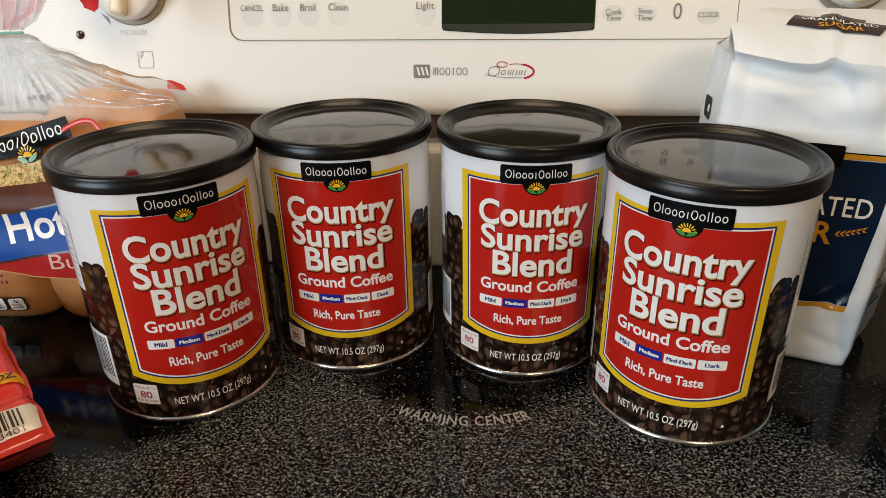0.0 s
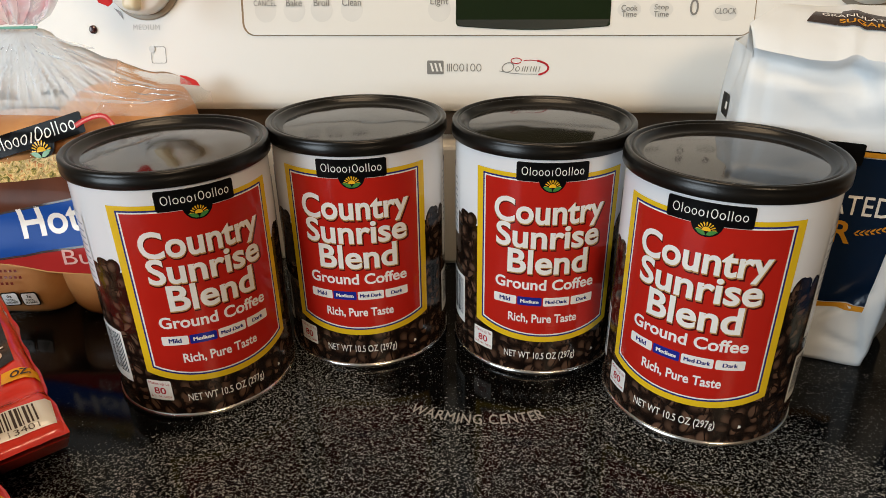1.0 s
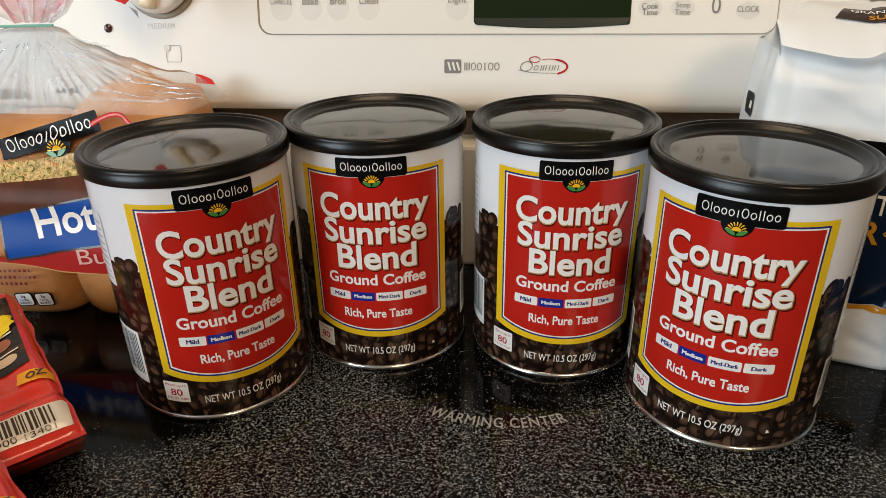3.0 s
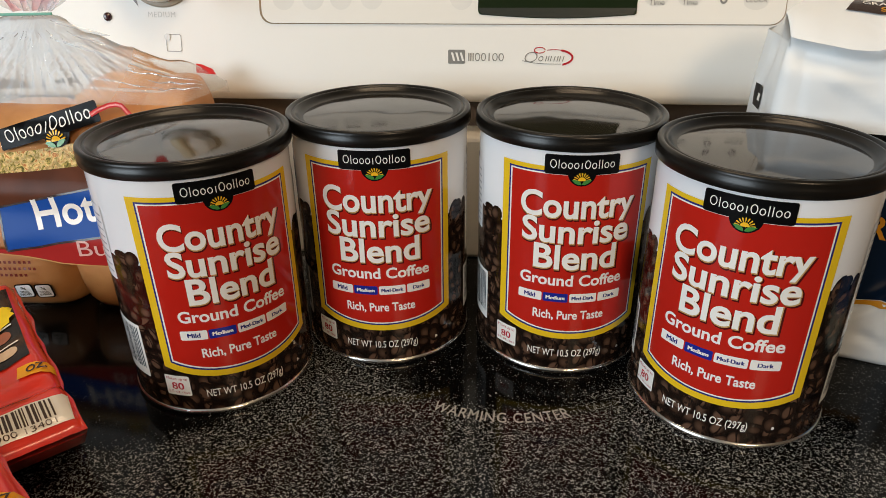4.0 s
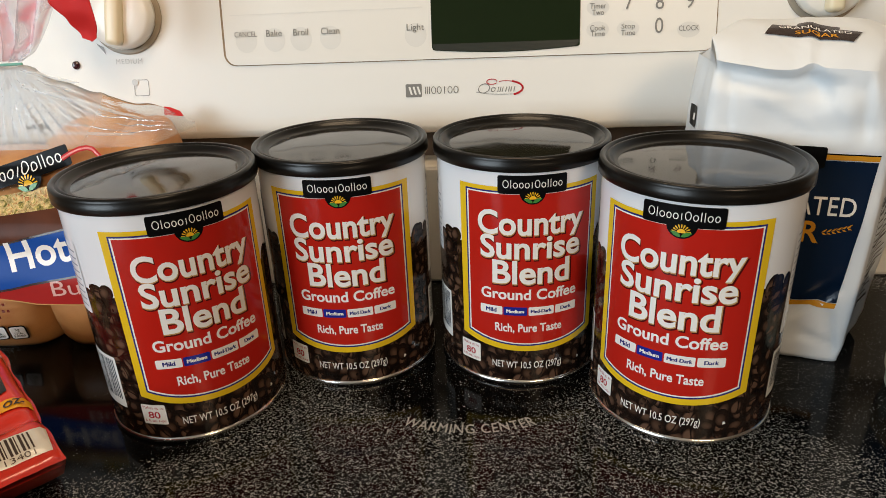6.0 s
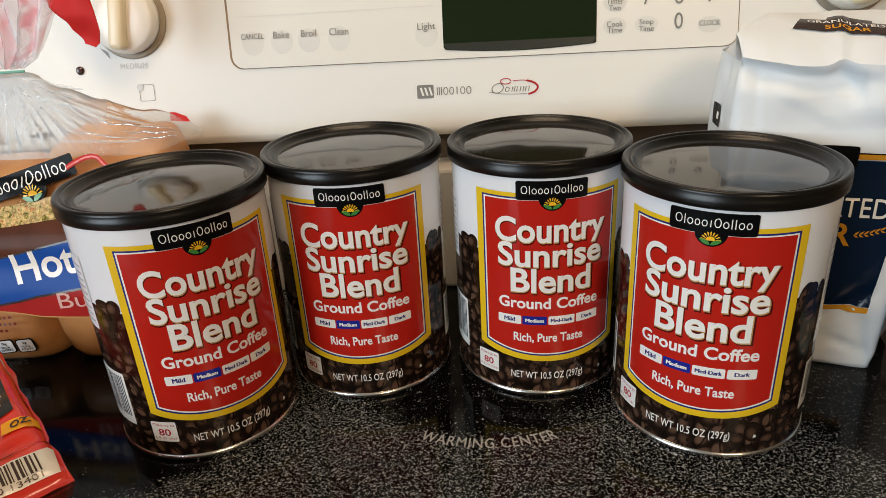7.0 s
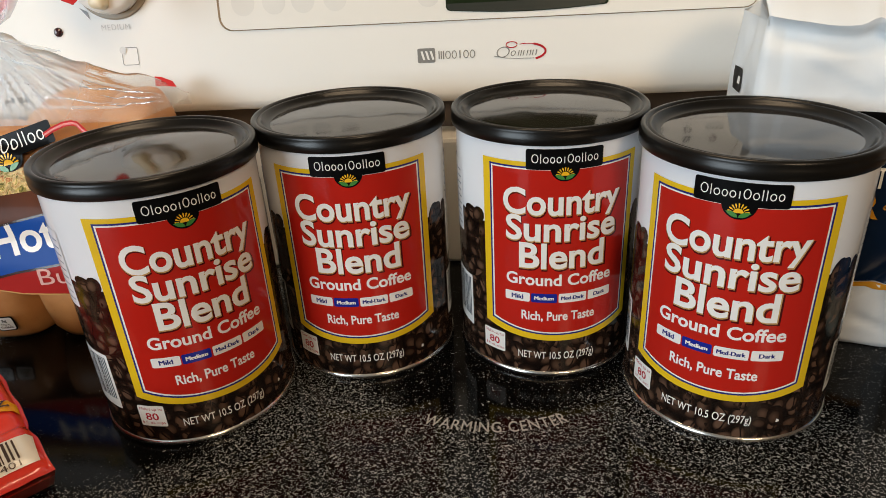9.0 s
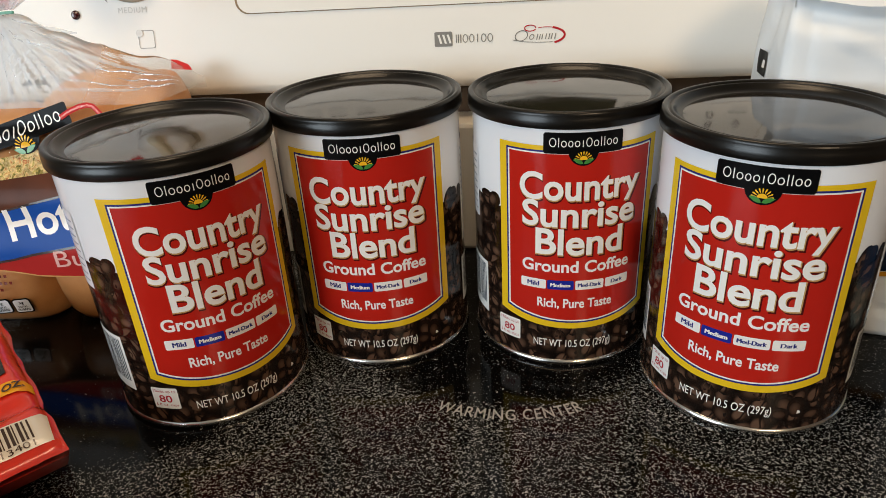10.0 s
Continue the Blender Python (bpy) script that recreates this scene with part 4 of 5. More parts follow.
def food_material():
    """Printed picture of chopped relish: cream, green and orange pieces."""
    m, n, l, b = shader("printed_food_picture")
    co = n.new("ShaderNodeTexCoord")
    t, fine = n.new("ShaderNodeTexNoise"), n.new("ShaderNodeTexNoise")
    t.inputs["Scale"].default_value, t.inputs["Detail"].default_value, t.inputs["Distortion"].default_value = 210, 3, 1.6
    fine.inputs["Scale"].default_value, fine.inputs["Detail"].default_value = 420, 3
    r = n.new("ShaderNodeValToRGB")
    e = r.color_ramp.elements
    e[0].position, e[1].position = 0.34, 0.68
    e[0].color, e[1].color = (0.14, 0.13, 0.03, 1), (0.46, 0.15, 0.05, 1)
    for p, c in ((0.42, (0.46, 0.36, 0.10, 1)), (0.50, (0.74, 0.58, 0.28, 1)), (0.60, (0.66, 0.44, 0.17, 1))):
        k = e.new(p)
        k.color = c
    l.new(co.outputs["Object"], t.inputs["Vector"])
    l.new(co.outputs["Object"], fine.inputs["Vector"])
    l.new(t.outputs[0], r.inputs[0])
    edge, mul = n.new("ShaderNodeMapRange"), n.new("ShaderNodeMix")
    edge.inputs[1].default_value, edge.inputs[2].default_value = 0.35, 0.65
    edge.inputs[3].default_value, edge.inputs[4].default_value = 0.55, 1.15
    l.new(fine.outputs[0], edge.inputs[0])
    mul.data_type, mul.blend_type = "RGBA", "MULTIPLY"
    mul.inputs[0].default_value = 1.0
    l.new(r.outputs[0], mul.inputs[6])
    l.new(edge.outputs[0], mul.inputs[7])
    l.new(mul.outputs[2], b.inputs["Base Color"])
    b.inputs["Roughness"].default_value = 0.3
    b.inputs["Specular IOR Level"].default_value = 0.1
    return m


M_FILM = film_material("clear_bag_film", (0.98, 0.97, 0.96), 0.0, 1.07, 0.35, 0.05)
M_FILM_TOP = film_material("slack_bag_film", (0.98, 0.99, 1.0), 0.48, 1.14, 0.45, 0.08, (-0.299, 0.425, 0.185))
M_FILM_HIGHLIGHT = film_material("highlight_bag_film", (0.98, 0.99, 1.0), 0.39, 1.8, 0.5)
M_FILM_PINK = film_material("pink_printed_film", (0.97, 0.70, 0.70), 0.25, 1.25, 1.0)
M_BREAD = bread_material()
M_FOOD = food_material()
M_BAND_BLUE = plain("blue_band_print", (0.010, 0.070, 0.34), 0.3, spec=0.08)
M_BAND_RED = plain("red_band_print", (0.36, 0.022, 0.020), 0.3, spec=0.08)
M_TIE = plain("green_tie", (0.16, 0.44, 0.34), 0.35)
M_SAUSAGE = plain("printed_sausage", (0.09, 0.028, 0.012), 0.3, spec=0.08, vary=0.4, scale=60)
M_ORANGE_LINE = ink("orange_red_line", (0.62, 0.06, 0.02))
M_STAMP = ink("maroon_stamp", (0.14, 0.02, 0.015))
M_RED_TAB = plain("red_tab_print", (0.56, 0.020, 0.018), 0.55, spec=0.15)

BUN_Y = ((0.0, 0.378), (0.010, 0.3735), (0.03, 0.3720), (0.05, 0.373), (0.08, 0.380), (0.118, 0.396), (0.132, 0.408), (0.142, 0.428), (0.146, 0.448))


def bun_front(x, z):
    y = smooth_table(z, BUN_Y)
    return y + 0.0022 * noise.noise(Vector((x * 28, z * 26, 1.3)))


def on_bun(bm, out, m=None):
    if m:
        at(bm, m)
    sliced(bm, 0.004)
    for k in range(1, 40):
        z = k * 0.004
        bmesh.ops.bisect_plane(bm, geom=bm.verts[:] + bm.edges[:] + bm.faces[:], dist=1e-7, plane_co=(0, z, 0), plane_no=(0, 1, 0))
    for v in bm.verts:
        z = min(v.co.y, 0.124)
        v.co = Vector((v.co.x, bun_front(v.co.x, z) + 0.30 * (v.co.y - z) - 0.0022 - out, v.co.y))
    return bm


def bun(x, w, seed, top):
    """One bun: a plump block with rounded corners, uneven crust."""
    bm = bmesh.new()
    bmesh.ops.create_uvsphere(bm, u_segments=40, v_segments=28, radius=1.0)
    for v in bm.verts:
        p = v.co.copy()
        q = Vector([math.copysign(abs(c) ** w_, c) for c, w_ in zip(p, (0.55, 0.5, 0.42))])
        z = (q.z * 0.5 + 0.5) * (top + 0.014) - 0.014
        yf = smooth_table(min(z, 0.143), BUN_Y)
        yb = 0.463
        v.co = Vector((x + q.x * w / 2, yf + (q.y * 0.5 + 0.5) * (yb - yf), z))
        v.co += 0.0016 * noise.noise_vector(v.co * 26 + Vector((seed, 0, 0)))
        v.co.y = max(v.co.y, smooth_table(min(z, 0.143), BUN_Y) - 0.0003)
        v.co.z = max(0.0008, v.co.z)
    return bm


def bun_bag():
    e = new("bun_bag")
    tagged(e, "clear plastic bag of hot dog buns tied with green", "bread bag")
    for k, (x, w, h) in enumerate(((-0.462, 0.070, 0.114), (-0.392, 0.071, 0.118), (-0.3235, 0.070, 0.128), (-0.2570, 0.066, 0.145), (-0.2235, 0.042, 0.143))):
        part("bun", bun(x, w, k * 9.0, h), M_BREAD, e, "", True)
    knot = Vector((-0.2990, 0.425, 0.185))
    # clear film over the front of the buns
    bm = bmesh.new()
    rows = []
    for i in range(61):
        x = -0.50 + 0.302 * i / 60
        col = []
        for j in range(20):
            z = 0.0012 + 0.1330 * j / 19
            shut = min(1.0, max(0.0, (x + 0.212) / 0.014))
            y = bun_front(x, z) - 0.0012 - 0.0012 * abs(noise.noise(Vector((x * 60, z * 60, 4))))
            col.append(bm.verts.new((x, y + (0.460 - y) * shut ** 2, z)))
        rows.append(col)
    for p, q in zip(rows, rows[1:]):
        for k in range(len(p) - 1):
            bm.faces.new((p[k], q[k], q[k + 1], p[k + 1]))
    part("bag_front", bm, M_FILM, e, "clear film over the buns", True)
    # slack film drawn up to the tie, pleats running out from it
    RIDGE = ((-0.50, 0.140), (-0.42, 0.150), (-0.345, 0.176), (-0.318, 0.184), (-0.282, 0.184), (-0.262, 0.173), (-0.240, 0.165), (-0.222, 0.154), (-0.198, 0.136))
    bm = bmesh.new()
    rows = []
    for i in range(141):
        x = -0.50 + 0.302 * i / 140
        f = Vector((x, bun_front(x, 0.133) - 0.0012 + (0.462 - 0.41) * min(1.0, max(0.0, (x + 0.212) / 0.014)) ** 2, 0.133))
        near = math.exp(-((x - knot.x) / 0.035) ** 2)
        r = Vector((x + (knot.x - x) * 0.25 * near, knot.y, smooth_table(x, RIDGE)))
        if x > -0.235:
            r.y += (0.462 - knot.y) * min(1.0, (x + 0.235) / 0.03)
        g = Vector((x, 0.464, 0.128))
        col = []
        for j in range(31):
            t = j / 30
            c = f.lerp(r, min(1.0, t / 0.6)) if t < 0.6 else r.lerp(g, (t - 0.6) / 0.4)
            ang = math.atan2(c.z - knot.z, c.x - knot.x)
            s = math.sin(math.pi * min(1.0, t / 0.6)) if t < 0.6 else 0.3
            c.y -= 0.0016 * s + s * (0.0020 * math.sin(ang * 38 + 4 * noise.noise(c * 20)) + 0.0030 * noise.noise(Vector((ang * 9, c.z * 30, 1))))
            c.z += 0.0018 * noise.noise(Vector((x * 45, t * 3, 6))) * s
            col.append(bm.verts.new(c))
        rows.append(col)
    for p, q in zip(rows, rows[1:]):
        for k in range(len(p) - 1):
            bm.faces.new((p[k], q[k], q[k + 1], p[k + 1]))
    part("bag_gather", bm, M_FILM_TOP, e, "slack crinkled film drawn up to the tie", True).visible_shadow = False
    # doubled film ribbons imitating highlights along creases from the neck and the bun seam
    rng = random.Random(21)
    runs = [((-0.288, 0.1705), (-0.233, 0.1525), 0.0013), ((-0.283, 0.1650), (-0.243, 0.1500), 0.0009), ((-0.308, 0.1412), (-0.212, 0.1365), 0.0008), ((-0.262, 0.1635), (-0.216, 0.1470), 0.0008),
            ((-0.196, 0.1445), (-0.252, 0.1515), 0.0004), ((-0.195, 0.1425), (-0.236, 0.1440), 0.0004), ((-0.196, 0.1405), (-0.232, 0.1385), 0.0004), ((-0.222, 0.1400), (-0.286, 0.1475), 0.0004)]
    for k in range(13):
        a = radians(-148 + 10.5 * k + rng.uniform(-4, 4))
        r0, r1 = rng.uniform(0.012, 0.030), rng.uniform(0.038, 0.062)
        end = (knot.x + r1 * math.cos(a), knot.z + r1 * math.sin(a) * 0.8)
        if end[1] > 0.137 and -0.36 < end[0] < -0.215:
            runs.append(((knot.x + r0 * math.cos(a), knot.z + r0 * math.sin(a) * 0.8), end, rng.uniform(0.0004, 0.0009)))
    for (x0, z0), (x1, z1), w in runs:
        bm = bmesh.new()
        prev = None
        for k in range(25):
            t = k / 24
            x, z = x0 + (x1 - x0) * t, z0 + (z1 - z0) * t + 0.0012 * noise.noise(Vector((t * 4, w * 900, x0 * 50)))
            y = 0.4185 + 0.006 * t + 0.0016 * noise.noise(Vector((t * 6, w * 700, 3)))
            r = 1.5 * w * (0.25 + math.sin(math.pi * (0.06 + 0.9 * t))) * (0.75 + 0.5 * noise.noise(Vector((t * 9, w * 400, 8))))
            row = [bm.verts.new((x, y - d * r, z + u * r)) for u, d in ((-1, 0), (-0.4, 0.7), (0.4, 0.9), (1, 0))]
            if prev:
                for i in range(3):
                    bm.faces.new((prev[i], row[i], row[i + 1], prev[i + 1]))
            prev = row
        part("crease_highlight", bm, M_FILM_HIGHLIGHT, e, "", True).visible_shadow = False
    # flat tie across the gathered neck
    tie = box(bmesh.new(), -0.3180, -0.2820, knot.y - 0.0085, knot.y - 0.0070, 0.1842, 0.1858, 0.0004, 2)
    for v in tie.verts:
        v.co.z += 0.0012 * math.sin((v.co.x + 0.3) * 90) - 0.05 * (v.co.x + 0.30)
    part("tie", tie, M_TIE, e, "green bag tie")
    # flared end above the tie with red print
    for name, mat, x0, x1, h, fwd in (("bag_end", M_FILM_TOP, -0.375, -0.240, 0.080, 0.0), ("bag_end_print", M_FILM_PINK, -0.345, -0.226, 0.085, 0.006)):
        bm = bmesh.new()
        prev = None
        for j in range(15):
            t = j / 14
            row = []
            for k in range(91):
                s = k / 90
                spread = t ** 0.55
                xx = (-0.312 + 0.026 * s) * (1 - spread) + (x0 + (x1 - x0) * s) * spread
                yy = knot.y - fwd * t + (0.0035 + 0.004 * t) * math.sin(s * 31 + 2 * t) + 0.004 * noise.noise(Vector((s * 9, t * 3, fwd * 100)))
                row.append(bm.verts.new((xx, yy, knot.z + 0.001 + (0.012 if fwd else 0.0) * min(1, t * 6) + h * t)))
            if prev:
                for k in range(90):
                    bm.faces.new((prev[k], prev[k + 1], row[k + 1], row[k]))
            prev = row
        part(name, bm, mat, e, "pink printed flare of the bag" if fwd else "", True).visible_shadow = False
    bm = bmesh.new()
    left = ((0.1965, -0.2380), (0.1990, -0.2440), (0.209, -0.2500), (0.222, -0.2600), (0.255, -0.2680))
    right = ((0.1965, -0.2370), (0.1990, -0.2335), (0.206, -0.2310), (0.230, -0.2330), (0.255, -0.2350))
    prev = None
    for k in range(31):
        z = 0.1965 + 0.0585 * (k / 30) ** 1.4
        a, b = smooth_table(z, left), smooth_table(z, right)
        row = []
        for i in range(17):
            x = a + (b - a) * i / 16
            row.append(bm.verts.new((x, 0.424 - 0.10 * (x + 0.25) + 0.0012 * math.sin(x * 200 + z * 90) + 0.003 * noise.noise(Vector((x * 70, z * 60, 4.4))), z)))
        if prev:
            for i in range(16):
                bm.faces.new((prev[i], prev[i + 1], row[i + 1], row[i]))
        prev = row
    ext = bmesh.ops.extrude_face_region(bm, geom=bm.faces[:])
    for v in ext["geom"]:
        if isinstance(v, bmesh.types.BMVert):
            v.co.y += 0.0005
    part("bag_end_red", bm, M_RED_TAB, e, "solid red print on the bag end", True)
    # prints on the front
    P = lambda name, b, mat, out, label="", m=None: part(name, on_bun(b, out, m), mat, e, label, True)
    tilt = lambda x, z, a: pose(x, z, 0, 0, 0, a)
    P("food_picture", outline([(-0.345, 0.0930), (-0.30, 0.0965), (-0.225, 0.1050), (-0.225, 0.1180), (-0.26, 0.1150), (-0.30, 0.1078), (-0.345, 0.1040)]), M_FOOD, 0.0002, "printed picture of relish")
    P("sausage_picture", outline([(-0.345, 0.0720), (-0.225, 0.090), (-0.225, 0.1060), (-0.345, 0.0940)]), M_SAUSAGE, 0.0001)
    P("blue_band", outline([(-0.3215, 0.0474), (-0.30, 0.0508), (-0.2866, 0.0540), (-0.2596, 0.0583), (-0.215, 0.0640), (-0.215, 0.0960), (-0.2638, 0.0871), (-0.2827, 0.0833), (-0.3242, 0.0744)]), M_BAND_BLUE, 0.0004, "blue printed band")
    P("band_edge", stroke_path([(-0.3215, 0.0474), (-0.3242, 0.0744)], 0.0013), M_SUGAR_BROWN, 0.0006)
    P("band_edge", stroke_path([(-0.3242, 0.0744), (-0.2827, 0.0836), (-0.2638, 0.0874), (-0.215, 0.0963)], 0.0012), M_SUGAR_BROWN, 0.0006)
    P("band_edge", stroke_path([(-0.3215, 0.0472), (-0.30, 0.0504), (-0.2866, 0.0536), (-0.2596, 0.0579), (-0.215, 0.0636)], 0.0014), M_SUGAR_BROWN, 0.0006)
    P("red_band", outline([(-0.372, 0.0500), (-0.34, 0.0470), (-0.3119, 0.0440), (-0.2863, 0.0401), (-0.2578, 0.0392), (-0.215, 0.0410), (-0.215, 0.0632), (-0.2596, 0.0575), (-0.2866, 0.0532), (-0.30, 0.0500), (-0.318, 0.0471), (-0.345, 0.0530)]), M_BAND_RED, 0.0003, "red printed band")
    P("red_band_edge", stroke_path([(-0.34, 0.0470), (-0.3119, 0.0440), (-0.2863, 0.0401), (-0.2578, 0.0392), (-0.215, 0.0410)], 0.0008), M_CREAM, 0.0006)
    P("band_word", text_mesh("Hot", 0.0, 0.0415, 0.0, 0.0192, 0.02), M_WHITE_INK, 0.0006, "white word", pose(-0.2985, 0.0612, 0, 0, 0, 9.5))
    P("band_word", text_mesh("Buns", 0.0, 0.0380, 0.0, 0.0100, 0.0), M_PINK_INK, 0.0008, "pale word", pose(-0.2733, 0.0455, 0, 0, 0, 4))
    for k, (x, z, w) in enumerate(((-0.3290, 0.0390, 0.024), (-0.3330, 0.0345, 0.030), (-0.3300, 0.0300, 0.022))):
        n = int(w / 0.0032)
        for i in range(n):
            P("stamped_mark", outline([(x + i * 0.0032, z), (x + i * 0.0032 + 0.0018, z), (x + i * 0.0032 + 0.0018, z + 0.0019), (x + i * 0.0032, z + 0.0019)]), M_STAMP, 0.0009)
    pm = pose(-0.3201, 0.1069, 0, 0, 0, 15.8)
    P("plaque", outline(rounded(0.0, 0.0680, 0.0, 0.0128, 0.0014)), M_BLACK_INK, 0.0008, "black logo plaque", pm)
    P("plaque_round", outline([(0.0095 * math.cos(2 * math.pi * k / 28), 0.0095 * math.sin(2 * math.pi * k / 28)) for k in range(28)]), M_BLACK_INK, 0.0007, "", pose(-0.2835, 0.1195, 0))
    P("logo", logo_marks(0.0050, 0.0640, 0.0034, 0.0080, 0.0058, 0.0008), M_WHITE_INK, 0.0012, "", pm)
    P("sun", sun_print(0.0, 0.0, 0.0068), M_SUN, 0.0012, "", pose(-0.2832, 0.1140, 0, 0, 0, 12))
    for s in (-1, 1):
        P("leaf", outline([(s * q * 0.0015, r * 0.0015) for q, r in ((0.1, 0.0), (1.6, 0.0), (3.2, 0.7), (4.9, 2.3), (3.4, 2.7), (1.6, 2.2), (0.5, 1.2))]), M_LEAF, 0.0014, "", pose(-0.2832, 0.1106, 0, 0, 0, 12))
    # red outlined corner beside the plaque, tab at the back, nutrition marks
    for w, mat, out in ((0.0030, M_RED_TAB, 0.0015), (0.0011, M_ORANGE_LINE, 0.0018)):
        P("outline_print", stroke_path([(-0.2610, 0.1290), (-0.2560, 0.1318), (-0.2490, 0.1345), (-0.2440, 0.1352), (-0.2405, 0.1345), (-0.2380, 0.1320), (-0.2350, 0.1290), (-0.2330, 0.1240)], w), mat, out)
    for k, w in enumerate((0.0035, 0.0018, 0.0030, 0.0022)):
        bm = box(bmesh.new(), -0.2905 + 0.0042 * k, -0.2905 + 0.0042 * k + w, 0.4160, 0.4166, 0.1440, 0.1440 + (0.0032 if k else 0.0018))
        part("printed_mark", bm, M_BLACK_INK, e)
    for x in (-0.3235, -0.3105):
        mm = pose(x, 0.0130, 0, 0, 0, 4) @ Matrix.Diagonal((1.2, 1.12, 1, 1))
        P("nutrition_mark", outline(rounded(0.0, 0.0100, 0.0, 0.0095, 0.0018)), M_BLACK_INK, 0.0004, "", mm)
        P("nutrition_mark", outline(rounded(0.0007, 0.0093, 0.0007, 0.0088, 0.0014)), M_LABEL_WHITE, 0.0007, "", mm)
        for words, h, wdt, tall in (("3g" if x > -0.315 else "0g", 0.0056, 0.0026, 0.0022), ("TOTAL", 0.0036, 0.0052, 0.0014), ("SUGARS", 0.0018, 0.0064, 0.0014)):
            P("nutrition_word", text_mesh(words, 0.005 - wdt / 2, 0.005 + wdt / 2, h, h + tall, 0.02), M_BLACK_INK, 0.0010, "", mm)
    bm = outline([(0.0, 0.0045), (0.004, 0.0040), (0.011, 0.0012), (0.0135, -0.0025), (0.0, -0.0015)])
    ext = bmesh.ops.extrude_face_region(bm, geom=bm.faces[:])
    for v in ext["geom"]:
        if isinstance(v, bmesh.types.BMVert):
            v.co.z -= 0.0006
    part("red_tab", at(bm, Matrix.Translation((-0.2165, 0.4570, 0.1435)) @ pose(0, 0, 0, 75, 0, 0)), M_RED_TAB, e, "red printed tab")
    return e


M_PINK_INK = ink("pale_pink_print", (0.70, 0.42, 0.38))
bun_bag()


# ---- packs of frankfurters ----
PACK_L, PACK_W = 0.170, 0.13


def pack_top(x, y):
    """Height of the pack's film at x along the long edge and y along the front edge."""
    ex = min(1.0, max(0.0, x / 0.010), max(0.0, (PACK_L - x) / 0.02))
    ey = min(1.0, max(0.0, y / 0.006), max(0.0, (PACK_W - y) / 0.012))
    f = (1 - (1 - ex) ** 2) * (1 - (1 - ey) ** 2)
    lump = 0.0022 * math.sin(y * 2 * math.pi / 0.03) * min(1.0, max(0.0, (x - 0.03) / 0.03)) - 0.0035 * math.exp(-((x - 0.036) / 0.006) ** 2)
    return 0.0265 + f * (0.0085 + lump + 0.0016 * noise.noise(Vector((x * 50, y * 50, 9.2)))) + 0.0005 * noise.noise(Vector((x * 160, y * 160, 2.2)))


